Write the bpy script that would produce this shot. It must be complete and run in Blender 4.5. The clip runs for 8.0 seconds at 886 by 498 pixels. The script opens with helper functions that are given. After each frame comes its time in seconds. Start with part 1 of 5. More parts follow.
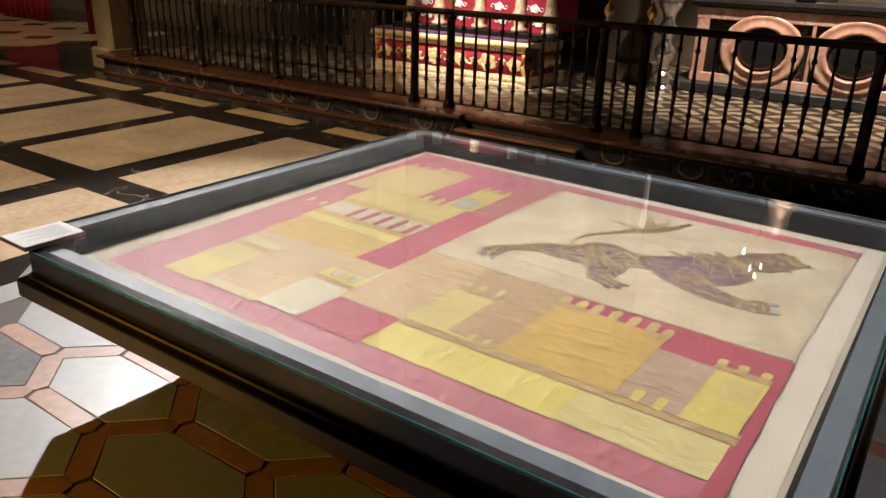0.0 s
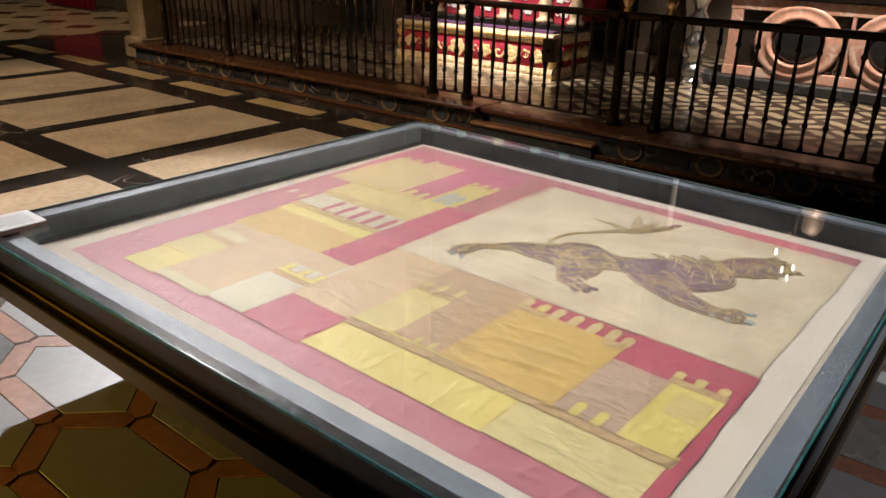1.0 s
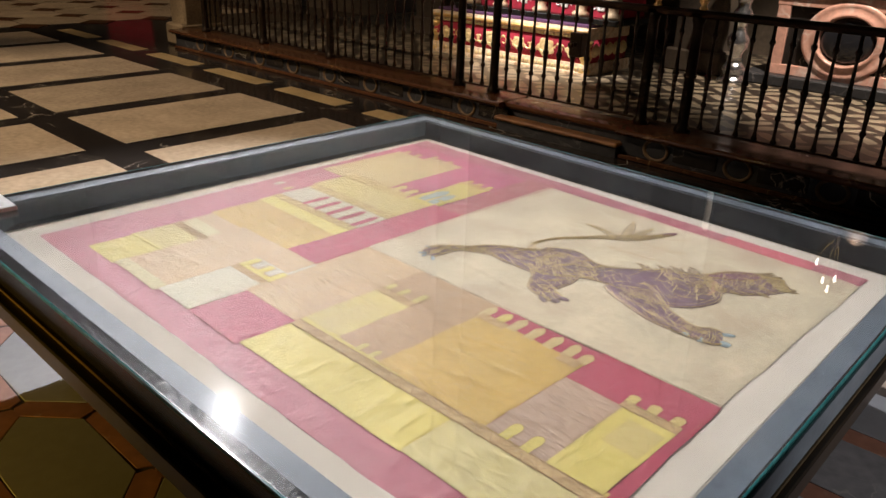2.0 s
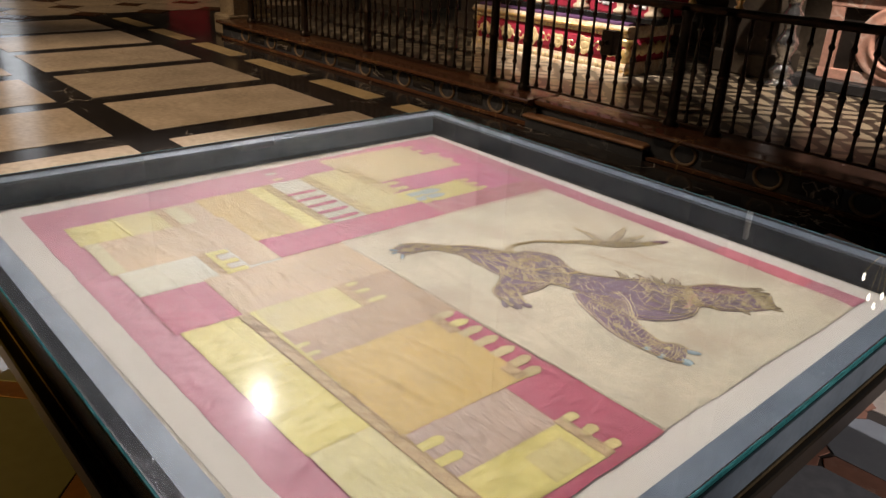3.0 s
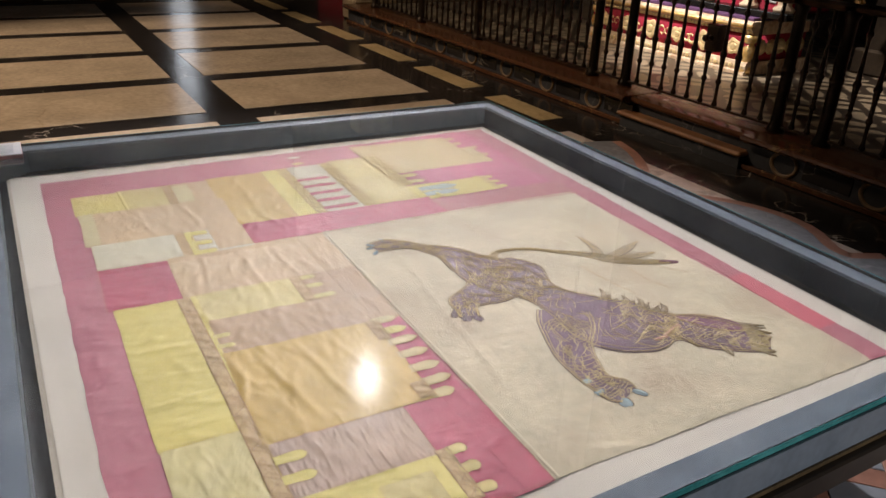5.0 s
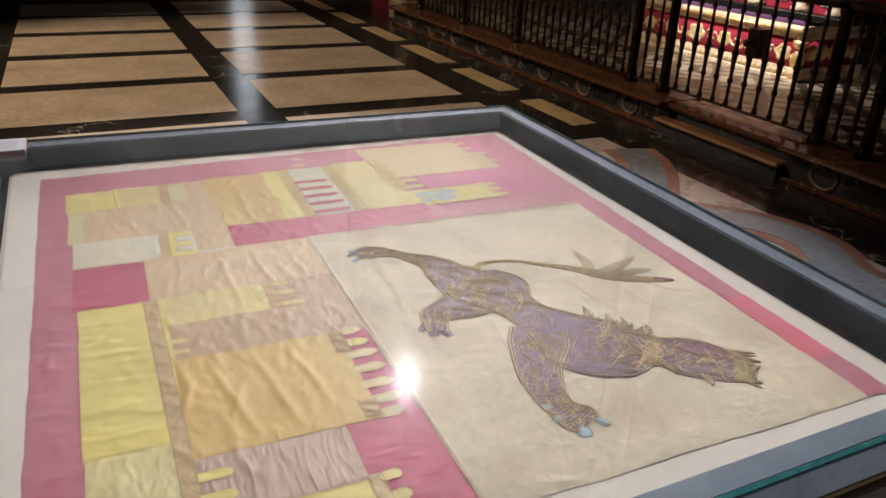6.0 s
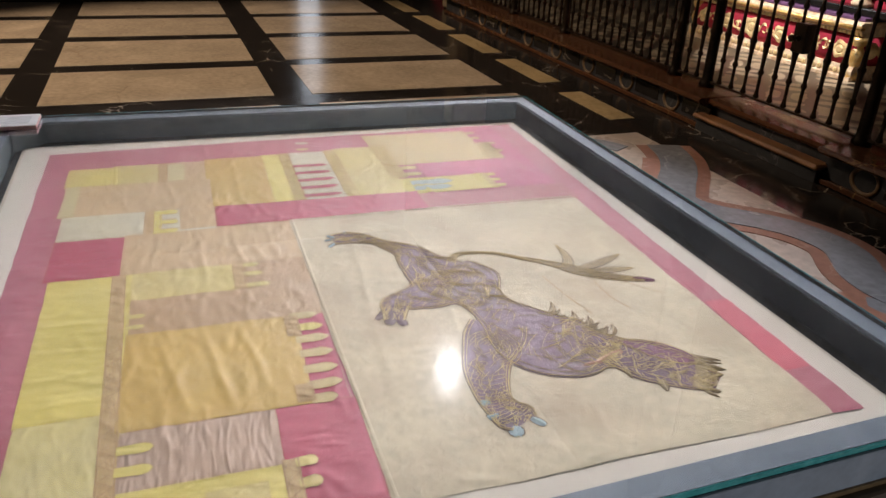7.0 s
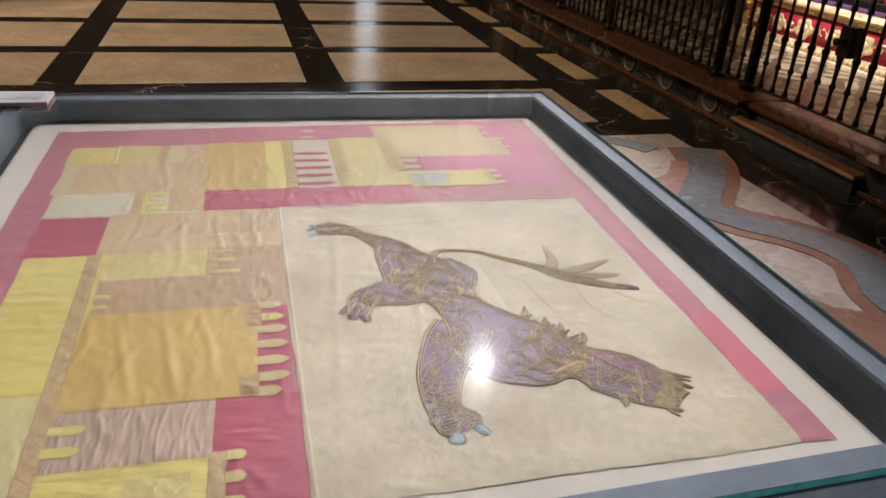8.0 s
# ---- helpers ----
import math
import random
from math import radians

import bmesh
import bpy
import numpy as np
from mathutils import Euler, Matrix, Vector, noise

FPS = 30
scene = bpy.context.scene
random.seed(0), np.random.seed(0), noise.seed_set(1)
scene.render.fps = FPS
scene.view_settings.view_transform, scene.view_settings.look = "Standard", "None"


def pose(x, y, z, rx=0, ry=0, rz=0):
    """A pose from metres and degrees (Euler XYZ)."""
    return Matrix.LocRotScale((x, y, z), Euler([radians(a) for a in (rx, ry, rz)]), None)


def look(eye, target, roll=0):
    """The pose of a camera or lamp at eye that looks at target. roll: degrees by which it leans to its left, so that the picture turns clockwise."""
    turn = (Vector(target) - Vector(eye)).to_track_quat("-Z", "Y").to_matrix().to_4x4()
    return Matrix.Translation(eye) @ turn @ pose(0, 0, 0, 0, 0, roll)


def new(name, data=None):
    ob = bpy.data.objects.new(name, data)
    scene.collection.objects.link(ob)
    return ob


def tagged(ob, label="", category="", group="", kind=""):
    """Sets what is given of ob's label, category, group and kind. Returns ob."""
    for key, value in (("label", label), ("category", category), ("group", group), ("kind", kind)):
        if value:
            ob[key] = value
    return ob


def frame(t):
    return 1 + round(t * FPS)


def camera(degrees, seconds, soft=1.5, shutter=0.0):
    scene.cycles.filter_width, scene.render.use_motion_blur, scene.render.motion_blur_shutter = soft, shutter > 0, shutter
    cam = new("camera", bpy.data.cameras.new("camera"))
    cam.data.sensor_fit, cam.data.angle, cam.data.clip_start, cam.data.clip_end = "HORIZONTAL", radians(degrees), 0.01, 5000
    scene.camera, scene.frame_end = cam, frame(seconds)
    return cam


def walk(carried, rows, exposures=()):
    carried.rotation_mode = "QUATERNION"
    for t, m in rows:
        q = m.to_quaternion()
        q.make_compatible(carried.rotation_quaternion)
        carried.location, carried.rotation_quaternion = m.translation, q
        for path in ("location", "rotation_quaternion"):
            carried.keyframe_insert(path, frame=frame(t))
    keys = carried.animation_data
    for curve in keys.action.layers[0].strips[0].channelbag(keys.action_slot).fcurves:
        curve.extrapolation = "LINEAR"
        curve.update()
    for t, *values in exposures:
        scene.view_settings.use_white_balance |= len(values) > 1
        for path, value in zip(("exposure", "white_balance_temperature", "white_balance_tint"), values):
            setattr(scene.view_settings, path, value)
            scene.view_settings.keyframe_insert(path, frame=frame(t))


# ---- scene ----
import collections
cam = camera(61.00, 8.0)
ROWS = [
    (0.0, 0.5683, 0.0545, 1.7053, 35.352, -21.846, -1.424),
    (0.5, 0.6743, 0.1833, 1.6886, 37.283, -22.166, -0.925),
    (1.0, 0.7474, 0.3305, 1.6897, 39.066, -22.534, -1.259),
    (1.5, 0.8080, 0.4844, 1.6867, 41.167, -22.848, -1.572),
    (3.0, 1.0420, 0.9137, 1.6615, 48.386, -23.636, -2.275),
    (3.5, 1.0873, 1.0648, 1.6637, 50.952, -23.536, -2.539),
    (4.0, 1.1312, 1.2171, 1.6565, 54.144, -23.816, -2.131),
    (4.5, 1.2071, 1.3554, 1.6524, 57.659, -24.498, -2.178),
    (6.0, 1.2762, 1.7475, 1.6423, 64.911, -24.885, -2.077),
    (6.5, 1.3066, 1.8848, 1.6388, 67.796, -25.178, -2.209),
    (7.0, 1.3546, 2.0227, 1.6287, 70.255, -25.712, -2.294),
    (7.5, 1.3820, 2.1404, 1.6248, 72.609, -26.247, -2.409),
    (8.0, 1.3656, 2.2529, 1.6238, 74.980, -26.488, -3.246),
]
walk(cam, [(t, pose(x, y, z, 90 + pitch, roll, yaw)) for t, x, y, z, yaw, pitch, roll in ROWS],
     [(0.0, 0.11, 7300, 10), (1.5, 0.04, 6850, 10.5), (3.0, -0.14, 6750, 11.5), (4.5, -0.20, 6600, 12), (6.0, -0.22, 6500, 12), (8.0, -0.22, 6450, 12.5)])
# ---------------------------------------------------------------- light
world = bpy.data.worlds.new("interior")
scene.world = world
world.use_nodes = True
world.node_tree.nodes["Background"].inputs[0].default_value = (1.0, 0.82, 0.64, 1)
world.node_tree.nodes["Background"].inputs[1].default_value = 0.078


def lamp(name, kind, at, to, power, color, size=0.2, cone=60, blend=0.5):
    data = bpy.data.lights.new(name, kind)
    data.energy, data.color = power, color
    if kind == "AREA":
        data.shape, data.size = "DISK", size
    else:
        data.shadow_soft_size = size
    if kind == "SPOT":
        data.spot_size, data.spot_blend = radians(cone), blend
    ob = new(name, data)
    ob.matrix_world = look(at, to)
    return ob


FLOOD = (0.92, 0.925, 0.97)
lamp("floodlight_beam", "SPOT", (-10.2, 6.65, 8.30), (-0.8, 1.55, 0.5), 6800, FLOOD, 0.10, 36, 0.40)
# added fill without a fixture: brightens the floor right of the case
lamp("right_floor_fill", "SPOT", (5.6, 2.6, 1.45), (0.4, 3.0, 0.0), 620, (1.0, 0.95, 0.95), 0.15, 26, 0.6)
# unseen amber fill, added to tint the shaded floor by the near-left corner
lamp("amber_floor_fill", "SPOT", (-3.1, -1.7, 0.48), (-2.0, 0.3, 0.0), 420, (1.0, 0.58, 0.07), 0.10, 34, 0.6)
# warm fill added out of view to lift the pale slabs on the left
lamp("warm_slab_fill", "SPOT", (-8.5, -2.0, 8.0), (-6.5, 2.8, 0.0), 3300, (1.0, 0.80, 0.58), 0.10, 55, 0.6)
lamp("shrine_spot", "SPOT", (-4.7, 4.9, 5.4), (-4.30, 7.75, 0.50), 2700, (1.0, 0.95, 0.92), 0.08, 23, 0.6)
# fill added over the altar front and chapel floor, no fixture behind it
lamp("altar_fill", "SPOT", (-0.6, 7.35, 5.4), (-0.9, 9.1, 0.8), 1900, (1.0, 0.90, 0.80), 0.08, 58, 0.7)
# made-up source that brightens the far paving and the red cloths
lamp("far_paving_fill", "SPOT", (-14.0, 2.0, 9.5), (-15.5, 7.0, 0.0), 1350, (1.0, 0.76, 0.48), 0.15, 62, 0.7)


# ---------------------------------------------------------------- materials
def mat(name, color, rough=0.5, metal=0.0, vary=0.15, scale=6.0, bump=0.0, bump_scale=60.0, second=None, amount=0.0,
        island=0.0, spec=0.5, coat=0.0):
    """A surface with large and fine mottling, an optional second tint in patches, and fine relief."""
    m = bpy.data.materials.new(name)
    m.use_nodes = True
    nt = m.node_tree
    n, l = nt.nodes, nt.links
    b = n["Principled BSDF"]
    b.inputs["Roughness"].default_value = rough
    b.inputs["Metallic"].default_value = metal
    b.inputs["Specular IOR Level"].default_value = spec
    b.inputs["Coat Weight"].default_value = coat
    tc = n.new("ShaderNodeTexCoord")
    big = n.new("ShaderNodeTexNoise")
    big.inputs["Scale"].default_value, big.inputs["Detail"].default_value = scale, 6
    l.new(tc.outputs["Object"], big.inputs["Vector"])
    fine = n.new("ShaderNodeTexNoise")
    fine.inputs["Scale"].default_value, fine.inputs["Detail"].default_value = scale * 9, 4
    l.new(tc.outputs["Object"], fine.inputs["Vector"])
    val = n.new("ShaderNodeMath")
    val.operation = "ADD"
    l.new(big.outputs["Fac"], val.inputs[0])
    l.new(fine.outputs["Fac"], val.inputs[1])
    rng = n.new("ShaderNodeMapRange")
    rng.inputs["From Min"].default_value, rng.inputs["From Max"].default_value = 0.7, 1.3
    rng.inputs["To Min"].default_value, rng.inputs["To Max"].default_value = 1 - vary, 1 + vary
    l.new(val.outputs[0], rng.inputs["Value"])
    hsv = n.new("ShaderNodeHueSaturation")
    hsv.inputs["Color"].default_value = (*color, 1)
    out = rng.outputs[0]
    if island:
        info = n.new("ShaderNodeObjectInfo")
        r2 = n.new("ShaderNodeMapRange")
        r2.inputs["To Min"].default_value, r2.inputs["To Max"].default_value = 1 - island, 1 + island
        l.new(info.outputs["Random"], r2.inputs["Value"])
        mul = n.new("ShaderNodeMath")
        mul.operation = "MULTIPLY"
        l.new(out, mul.inputs[0])
        l.new(r2.outputs[0], mul.inputs[1])
        out = mul.outputs[0]
    l.new(out, hsv.inputs["Value"])
    col = hsv.outputs["Color"]
    if second:
        mask = n.new("ShaderNodeTexNoise")
        mask.inputs["Scale"].default_value, mask.inputs["Detail"].default_value = scale * 0.8, 8
        mask.inputs["Distortion"].default_value = 0.6
        l.new(tc.outputs["Object"], mask.inputs["Vector"])
        ramp = n.new("ShaderNodeMapRange")
        ramp.inputs["From Min"].default_value, ramp.inputs["From Max"].default_value = 0.45, 0.7
        ramp.inputs["To Max"].default_value = amount
        l.new(mask.outputs["Fac"], ramp.inputs["Value"])
        mix = n.new("ShaderNodeMix")
        mix.data_type = "RGBA"
        l.new(ramp.outputs[0], mix.inputs["Factor"])
        l.new(col, mix.inputs["A"])
        mix.inputs["B"].default_value = (*second, 1)
        col = mix.outputs["Result"]
    l.new(col, b.inputs["Base Color"])
    if bump:
        bt = n.new("ShaderNodeTexNoise")
        bt.inputs["Scale"].default_value, bt.inputs["Detail"].default_value = bump_scale, 5
        l.new(tc.outputs["Object"], bt.inputs["Vector"])
        bp = n.new("ShaderNodeBump")
        bp.inputs["Strength"].default_value, bp.inputs["Distance"].default_value = bump, 0.004
        l.new(bt.outputs["Fac"], bp.inputs["Height"])
        l.new(bp.outputs["Normal"], b.inputs["Normal"])
    return m


def veined(name, color, vein, width=0.03, scale=1.6, rough=0.16, strength=0.8, spec=0.5, mottle=0.5):
    """Polished marble: mottled ground with thin crooked veins."""
    m = mat(name, color, rough, vary=0.44 * mottle, scale=2.2, second=tuple(c * 0.7 for c in color), amount=mottle, spec=spec, island=0.12)
    nt = m.node_tree
    n, l = nt.nodes, nt.links
    b = n["Principled BSDF"]
    src = b.inputs["Base Color"].links[0].from_socket
    tc = n.new("ShaderNodeTexCoord")
    warp = n.new("ShaderNodeTexNoise")
    warp.inputs["Scale"].default_value, warp.inputs["Detail"].default_value = scale * 1.5, 5
    l.new(tc.outputs["Object"], warp.inputs["Vector"])
    add = n.new("ShaderNodeMix")
    add.data_type = "VECTOR"
    add.inputs["Factor"].default_value = 0.4
    l.new(tc.outputs["Object"], add.inputs["A"])
    l.new(warp.outputs["Color"], add.inputs["B"])
    vor = n.new("ShaderNodeTexVoronoi")
    vor.feature = "DISTANCE_TO_EDGE"
    vor.inputs["Scale"].default_value = scale * 2.4
    l.new(add.outputs["Result"], vor.inputs["Vector"])
    r = n.new("ShaderNodeMapRange")
    r.inputs["From Min"].default_value, r.inputs["From Max"].default_value = 0.0, width
    r.inputs["To Min"].default_value, r.inputs["To Max"].default_value = strength, 0.0
    l.new(vor.outputs["Distance"], r.inputs["Value"])
    gate = n.new("ShaderNodeTexNoise")
    gate.inputs["Scale"].default_value = scale * 1.1
    l.new(tc.outputs["Object"], gate.inputs["Vector"])
    g2 = n.new("ShaderNodeMapRange")
    g2.inputs["From Min"].default_value, g2.inputs["From Max"].default_value = 0.48, 0.62
    l.new(gate.outputs["Fac"], g2.inputs["Value"])
    mul = n.new("ShaderNodeMath")
    mul.operation = "MULTIPLY"
    l.new(r.outputs[0], mul.inputs[0])
    l.new(g2.outputs[0], mul.inputs[1])
    mix = n.new("ShaderNodeMix")
    mix.data_type = "RGBA"
    l.new(mul.outputs[0], mix.inputs["Factor"])
    l.new(src, mix.inputs["A"])
    mix.inputs["B"].default_value = (*vein, 1)
    l.new(mix.outputs["Result"], b.inputs["Base Color"])
    # worn polish
    rn = n.new("ShaderNodeTexNoise")
    rn.inputs["Scale"].default_value, rn.inputs["Detail"].default_value = 3.0, 6
    l.new(tc.outputs["Object"], rn.inputs["Vector"])
    rr = n.new("ShaderNodeMapRange")
    rr.inputs["To Min"].default_value, rr.inputs["To Max"].default_value = rough * 0.6, rough * 1.7
    l.new(rn.outputs["Fac"], rr.inputs["Value"])
    l.new(rr.outputs[0], b.inputs["Roughness"])
    return m


def silk(name, color, stain=None, amount=0.25, fold=0.6, stretch=(1.0, 5.0), rough=0.55, vary=0.10):
    """Old silk: faded in patches, fine weave, soft creases running one way."""
    m = mat(name, color, rough, vary=vary, scale=5.0, second=stain or tuple(min(1, c * 1.15 + 0.05) for c in color), amount=amount, spec=0.25)
    nt = m.node_tree
    n, l = nt.nodes, nt.links
    b = n["Principled BSDF"]
    b.inputs["Sheen Weight"].default_value = 0.15
    tc = n.new("ShaderNodeTexCoord")
    mp = n.new("ShaderNodeMapping")
    mp.inputs["Scale"].default_value = (*stretch, 1)
    l.new(tc.outputs["Object"], mp.inputs["Vector"])
    crease = n.new("ShaderNodeTexNoise")
    crease.inputs["Scale"].default_value, crease.inputs["Detail"].default_value = 3.6, 5
    crease.inputs["Distortion"].default_value = 0.9
    l.new(mp.outputs[0], crease.inputs["Vector"])
    weave = n.new("ShaderNodeTexNoise")
    weave.inputs["Scale"].default_value = 260
    crinkle = n.new("ShaderNodeTexNoise")
    crinkle.noise_type = "RIDGED_MULTIFRACTAL"
    crinkle.inputs["Scale"].default_value, crinkle.inputs["Detail"].default_value = 10.0, 4
    crinkle.inputs["Distortion"].default_value = 0.5
    l.new(mp.outputs[0], crinkle.inputs["Vector"])
    b3 = n.new("ShaderNodeBump")
    b3.inputs["Strength"].default_value, b3.inputs["Distance"].default_value = fold * 0.45, 0.009
    l.new(crinkle.outputs["Fac"], b3.inputs["Height"])
    l.new(tc.outputs["Object"], weave.inputs["Vector"])
    b1, b2 = n.new("ShaderNodeBump"), n.new("ShaderNodeBump")
    b1.inputs["Distance"].default_value = 0.03
    b2.inputs["Strength"].default_value, b2.inputs["Distance"].default_value = 0.25, 0.001
    b1.inputs["Strength"].default_value = fold * 0.32
    l.new(crease.outputs["Fac"], b1.inputs["Height"])
    l.new(weave.outputs["Fac"], b2.inputs["Height"])
    l.new(b1.outputs[0], b3.inputs["Normal"])
    l.new(b3.outputs[0], b2.inputs["Normal"])
    l.new(b2.outputs[0], b.inputs["Normal"])
    return m


def pane(name, tint=(1, 1, 1), rough=0.0):
    """Clear refracting glass, with haze and a lamp halo mixed in."""
    m = bpy.data.materials.new(name)
    m.use_nodes = True
    n, l = m.node_tree.nodes, m.node_tree.links
    n.remove(n["Principled BSDF"])
    g = n.new("ShaderNodeBsdfGlass")
    g.inputs["Color"].default_value, g.inputs["Roughness"].default_value, g.inputs["IOR"].default_value = (*tint, 1), rough, 1.5
    # rough gloss for the glow round reflections, pale diffuse for a hazy veil
    halo, veil = n.new("ShaderNodeBsdfGlossy"), n.new("ShaderNodeBsdfDiffuse")
    halo.inputs["Roughness"].default_value = 0.13
    veil.inputs["Color"].default_value = (0.8, 0.8, 0.8, 1)
    tc, spots, amount = n.new("ShaderNodeTexCoord"), n.new("ShaderNodeTexNoise"), n.new("ShaderNodeMapRange")
    spots.inputs["Scale"].default_value, spots.inputs["Detail"].default_value = 3.0, 8
    l.new(tc.outputs["Object"], spots.inputs["Vector"])
    amount.inputs["From Min"].default_value, amount.inputs["From Max"].default_value = 0.35, 0.75
    amount.inputs["To Min"].default_value, amount.inputs["To Max"].default_value = 0.013, 0.036
    l.new(spots.outputs["Fac"], amount.inputs["Value"])
    m1, m2 = n.new("ShaderNodeMixShader"), n.new("ShaderNodeMixShader")
    m1.inputs[0].default_value = 0.0016
    l.new(g.outputs[0], m1.inputs[1])
    l.new(halo.outputs[0], m1.inputs[2])
    l.new(amount.outputs[0], m2.inputs[0])
    l.new(m1.outputs[0], m2.inputs[1])
    l.new(veil.outputs[0], m2.inputs[2])
    l.new(m2.outputs[0], n["Material Output"].inputs["Surface"])
    return m


def glowing(name, color, strength):
    m = bpy.data.materials.new(name)
    m.use_nodes = True
    b = m.node_tree.nodes["Principled BSDF"]
    b.inputs["Base Color"].default_value = (*color, 1)
    b.inputs["Emission Color"].default_value = (*color, 1)
    b.inputs["Emission Strength"].default_value = strength
    return m


CREAM_MARBLE = veined("cream_marble", (0.50, 0.385, 0.275), (0.30, 0.20, 0.12), 0.02, 0.9, 0.17, 0.4)
STRIP_MARBLE = veined("ochre_marble", (0.46, 0.33, 0.17), (0.25, 0.15, 0.07), 0.02, 1.5, 0.2, 0.5)
BLACK_MARBLE = veined("black_marble", (0.022, 0.018, 0.016), (0.44, 0.36, 0.28), 0.020, 1.9, 0.14, 0.8)
WHITE_MARBLE = veined("white_marble", (0.28, 0.29, 0.315), (0.45, 0.42, 0.41), 0.012, 0.8, 0.32, 0.25, mottle=0.2)
INLAY_MARBLE = veined("dull_inlay_marble", (0.52, 0.43, 0.37), (0.36, 0.28, 0.23), 0.02, 1.0, 0.25, 0.4)
PIER_STONE = mat("sooty_stone", (0.07, 0.05, 0.035), 0.85, vary=0.3, scale=3, bump=0.4, bump_scale=16, second=(0.12, 0.085, 0.05), amount=0.5)
GREY_MARBLE = veined("grey_marble", (0.27, 0.27, 0.29), (0.5, 0.48, 0.46), 0.02, 1.8, 0.2, 0.5)
RED_MARBLE = veined("red_marble", (0.34, 0.16, 0.11), (0.50, 0.36, 0.28), 0.035, 3.2, 0.36, 0.7)
PINK_MARBLE = veined("pink_marble", (0.70, 0.38, 0.29), (0.80, 0.66, 0.58), 0.14, 2.6, 0.25, 0.85)
BROWN_MARBLE = veined("brown_marble", (0.085, 0.034, 0.016), (0.28, 0.16, 0.06), 0.03, 2.4, 0.2, 0.7)
DARK_STONE = veined("dark_stone", (0.035, 0.034, 0.036), (0.22, 0.20, 0.19), 0.02, 2.0, 0.42, 0.5, 0.3)
OCHRE_STONE = mat("dull_ochre_stone", (0.17, 0.10, 0.045), 0.5, vary=0.3, scale=12, second=(0.09, 0.05, 0.025), amount=0.6)
BLACK_DOME = mat("black_polished_stone", (0.02, 0.02, 0.023), 0.08, vary=0.2)
WALL_STONE = mat("shadowed_stone_wall", (0.16, 0.12, 0.085), 0.85, vary=0.25, scale=2.0, bump=0.5, bump_scale=14, second=(0.07, 0.05, 0.035), amount=0.6)
PLASTER = mat("vault_stone", (0.22, 0.18, 0.14), 0.9, vary=0.2, scale=1.5, bump=0.4, bump_scale=10)
IRON = mat("dark_bronze", (0.030, 0.020, 0.014), 0.38, 0.75, vary=0.35, scale=14, bump=0.25, bump_scale=90, second=(0.09, 0.05, 0.025), amount=0.4)
RAIL_METAL = mat("worn_bronze_handrail", (0.045, 0.026, 0.016), 0.34, 0.8, vary=0.35, scale=10, second=(0.13, 0.06, 0.03), amount=0.5)
WOOD = mat("worn_step_wood", (0.20, 0.085, 0.035), 0.4, vary=0.3, scale=5, bump=0.3, bump_scale=40, second=(0.33, 0.16, 0.06), amount=0.6)
GOLD = mat("aged_gilding", (0.78, 0.50, 0.17), 0.36, 0.6, vary=0.35, scale=22, bump=0.9, bump_scale=55, second=(0.85, 0.70, 0.42), amount=0.5)
PALE_GOLD = mat("pale_gilding", (0.82, 0.64, 0.34), 0.42, 0.3, vary=0.3, scale=26, bump=0.9, bump_scale=60, second=(0.55, 0.32, 0.12), amount=0.5)
VELVET = mat("crimson_velvet", (0.34, 0.012, 0.035), 0.85, vary=0.3, scale=9, bump=0.4, bump_scale=90, second=(0.16, 0.006, 0.02), amount=0.5)
PURPLE = mat("purple_cloth", (0.10, 0.04, 0.11), 0.8, vary=0.2, scale=8)
SILVER = mat("chased_silver", (0.72, 0.72, 0.74), 0.22, 0.95, vary=0.25, scale=30, bump=1.0, bump_scale=45)
CASE_METAL = mat("bronze_brown_metal", (0.040, 0.032, 0.024), 0.42, 0.55, vary=0.2, scale=4, second=(0.07, 0.05, 0.03), amount=0.4)
BRONZE_BEAD = mat("worn_bronze_bead", (0.16, 0.115, 0.06), 0.4, 0.6, vary=0.3, scale=8)
CASE_DARK = mat("black_lacquer", (0.012, 0.011, 0.010), 0.25, vary=0.2, scale=4)
CASE_GREY = mat("blue_grey_paint", (0.115, 0.145, 0.175), 0.5, spec=0.25, vary=0.16, scale=5, second=(0.20, 0.23, 0.26), amount=0.5, bump=0.15, bump_scale=30)
CASE_WALL = mat("slate_grey_lining", (0.070, 0.100, 0.112), 0.4, vary=0.25, scale=4, second=(0.095, 0.125, 0.135), amount=0.5)
# darker copy of the lining, with one side's shade put into the colour
DARKENED_LINING = mat("darkened_lining", (0.010, 0.014, 0.018), 0.8, spec=0.12, vary=0.25, scale=4)
GASKET = mat("black_sealant", (0.010, 0.011, 0.013), 0.10, vary=0.3, scale=20, bump=1.0, bump_scale=38, spec=0.3)
GLASS = pane("clear_glass")
TEAL = mat("green_glass_edge", (0.03, 0.17, 0.17), 0.12, vary=0.25, scale=12, second=(0.10, 0.34, 0.34), amount=0.6)
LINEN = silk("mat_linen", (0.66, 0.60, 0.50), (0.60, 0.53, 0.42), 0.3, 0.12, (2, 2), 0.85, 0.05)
# the same linen with shade mixed into its colour, for the board's lower edge
SHADED_LINEN = silk("shaded_linen", (0.46, 0.40, 0.31), (0.40, 0.34, 0.26), 0.3, 0.12, (2, 2), 0.85, 0.06)
MORTAR = mat("dark_joint", (0.05, 0.035, 0.028), 0.7, vary=0.2)
LACE = mat("cream_gold_brocade", (0.66, 0.52, 0.36), 0.6, 0.15, vary=0.4, scale=18, bump=1.0, bump_scale=60, second=(0.40, 0.20, 0.08), amount=0.7)
WAX = mat("candle_wax", (0.78, 0.74, 0.66), 0.45, vary=0.06)
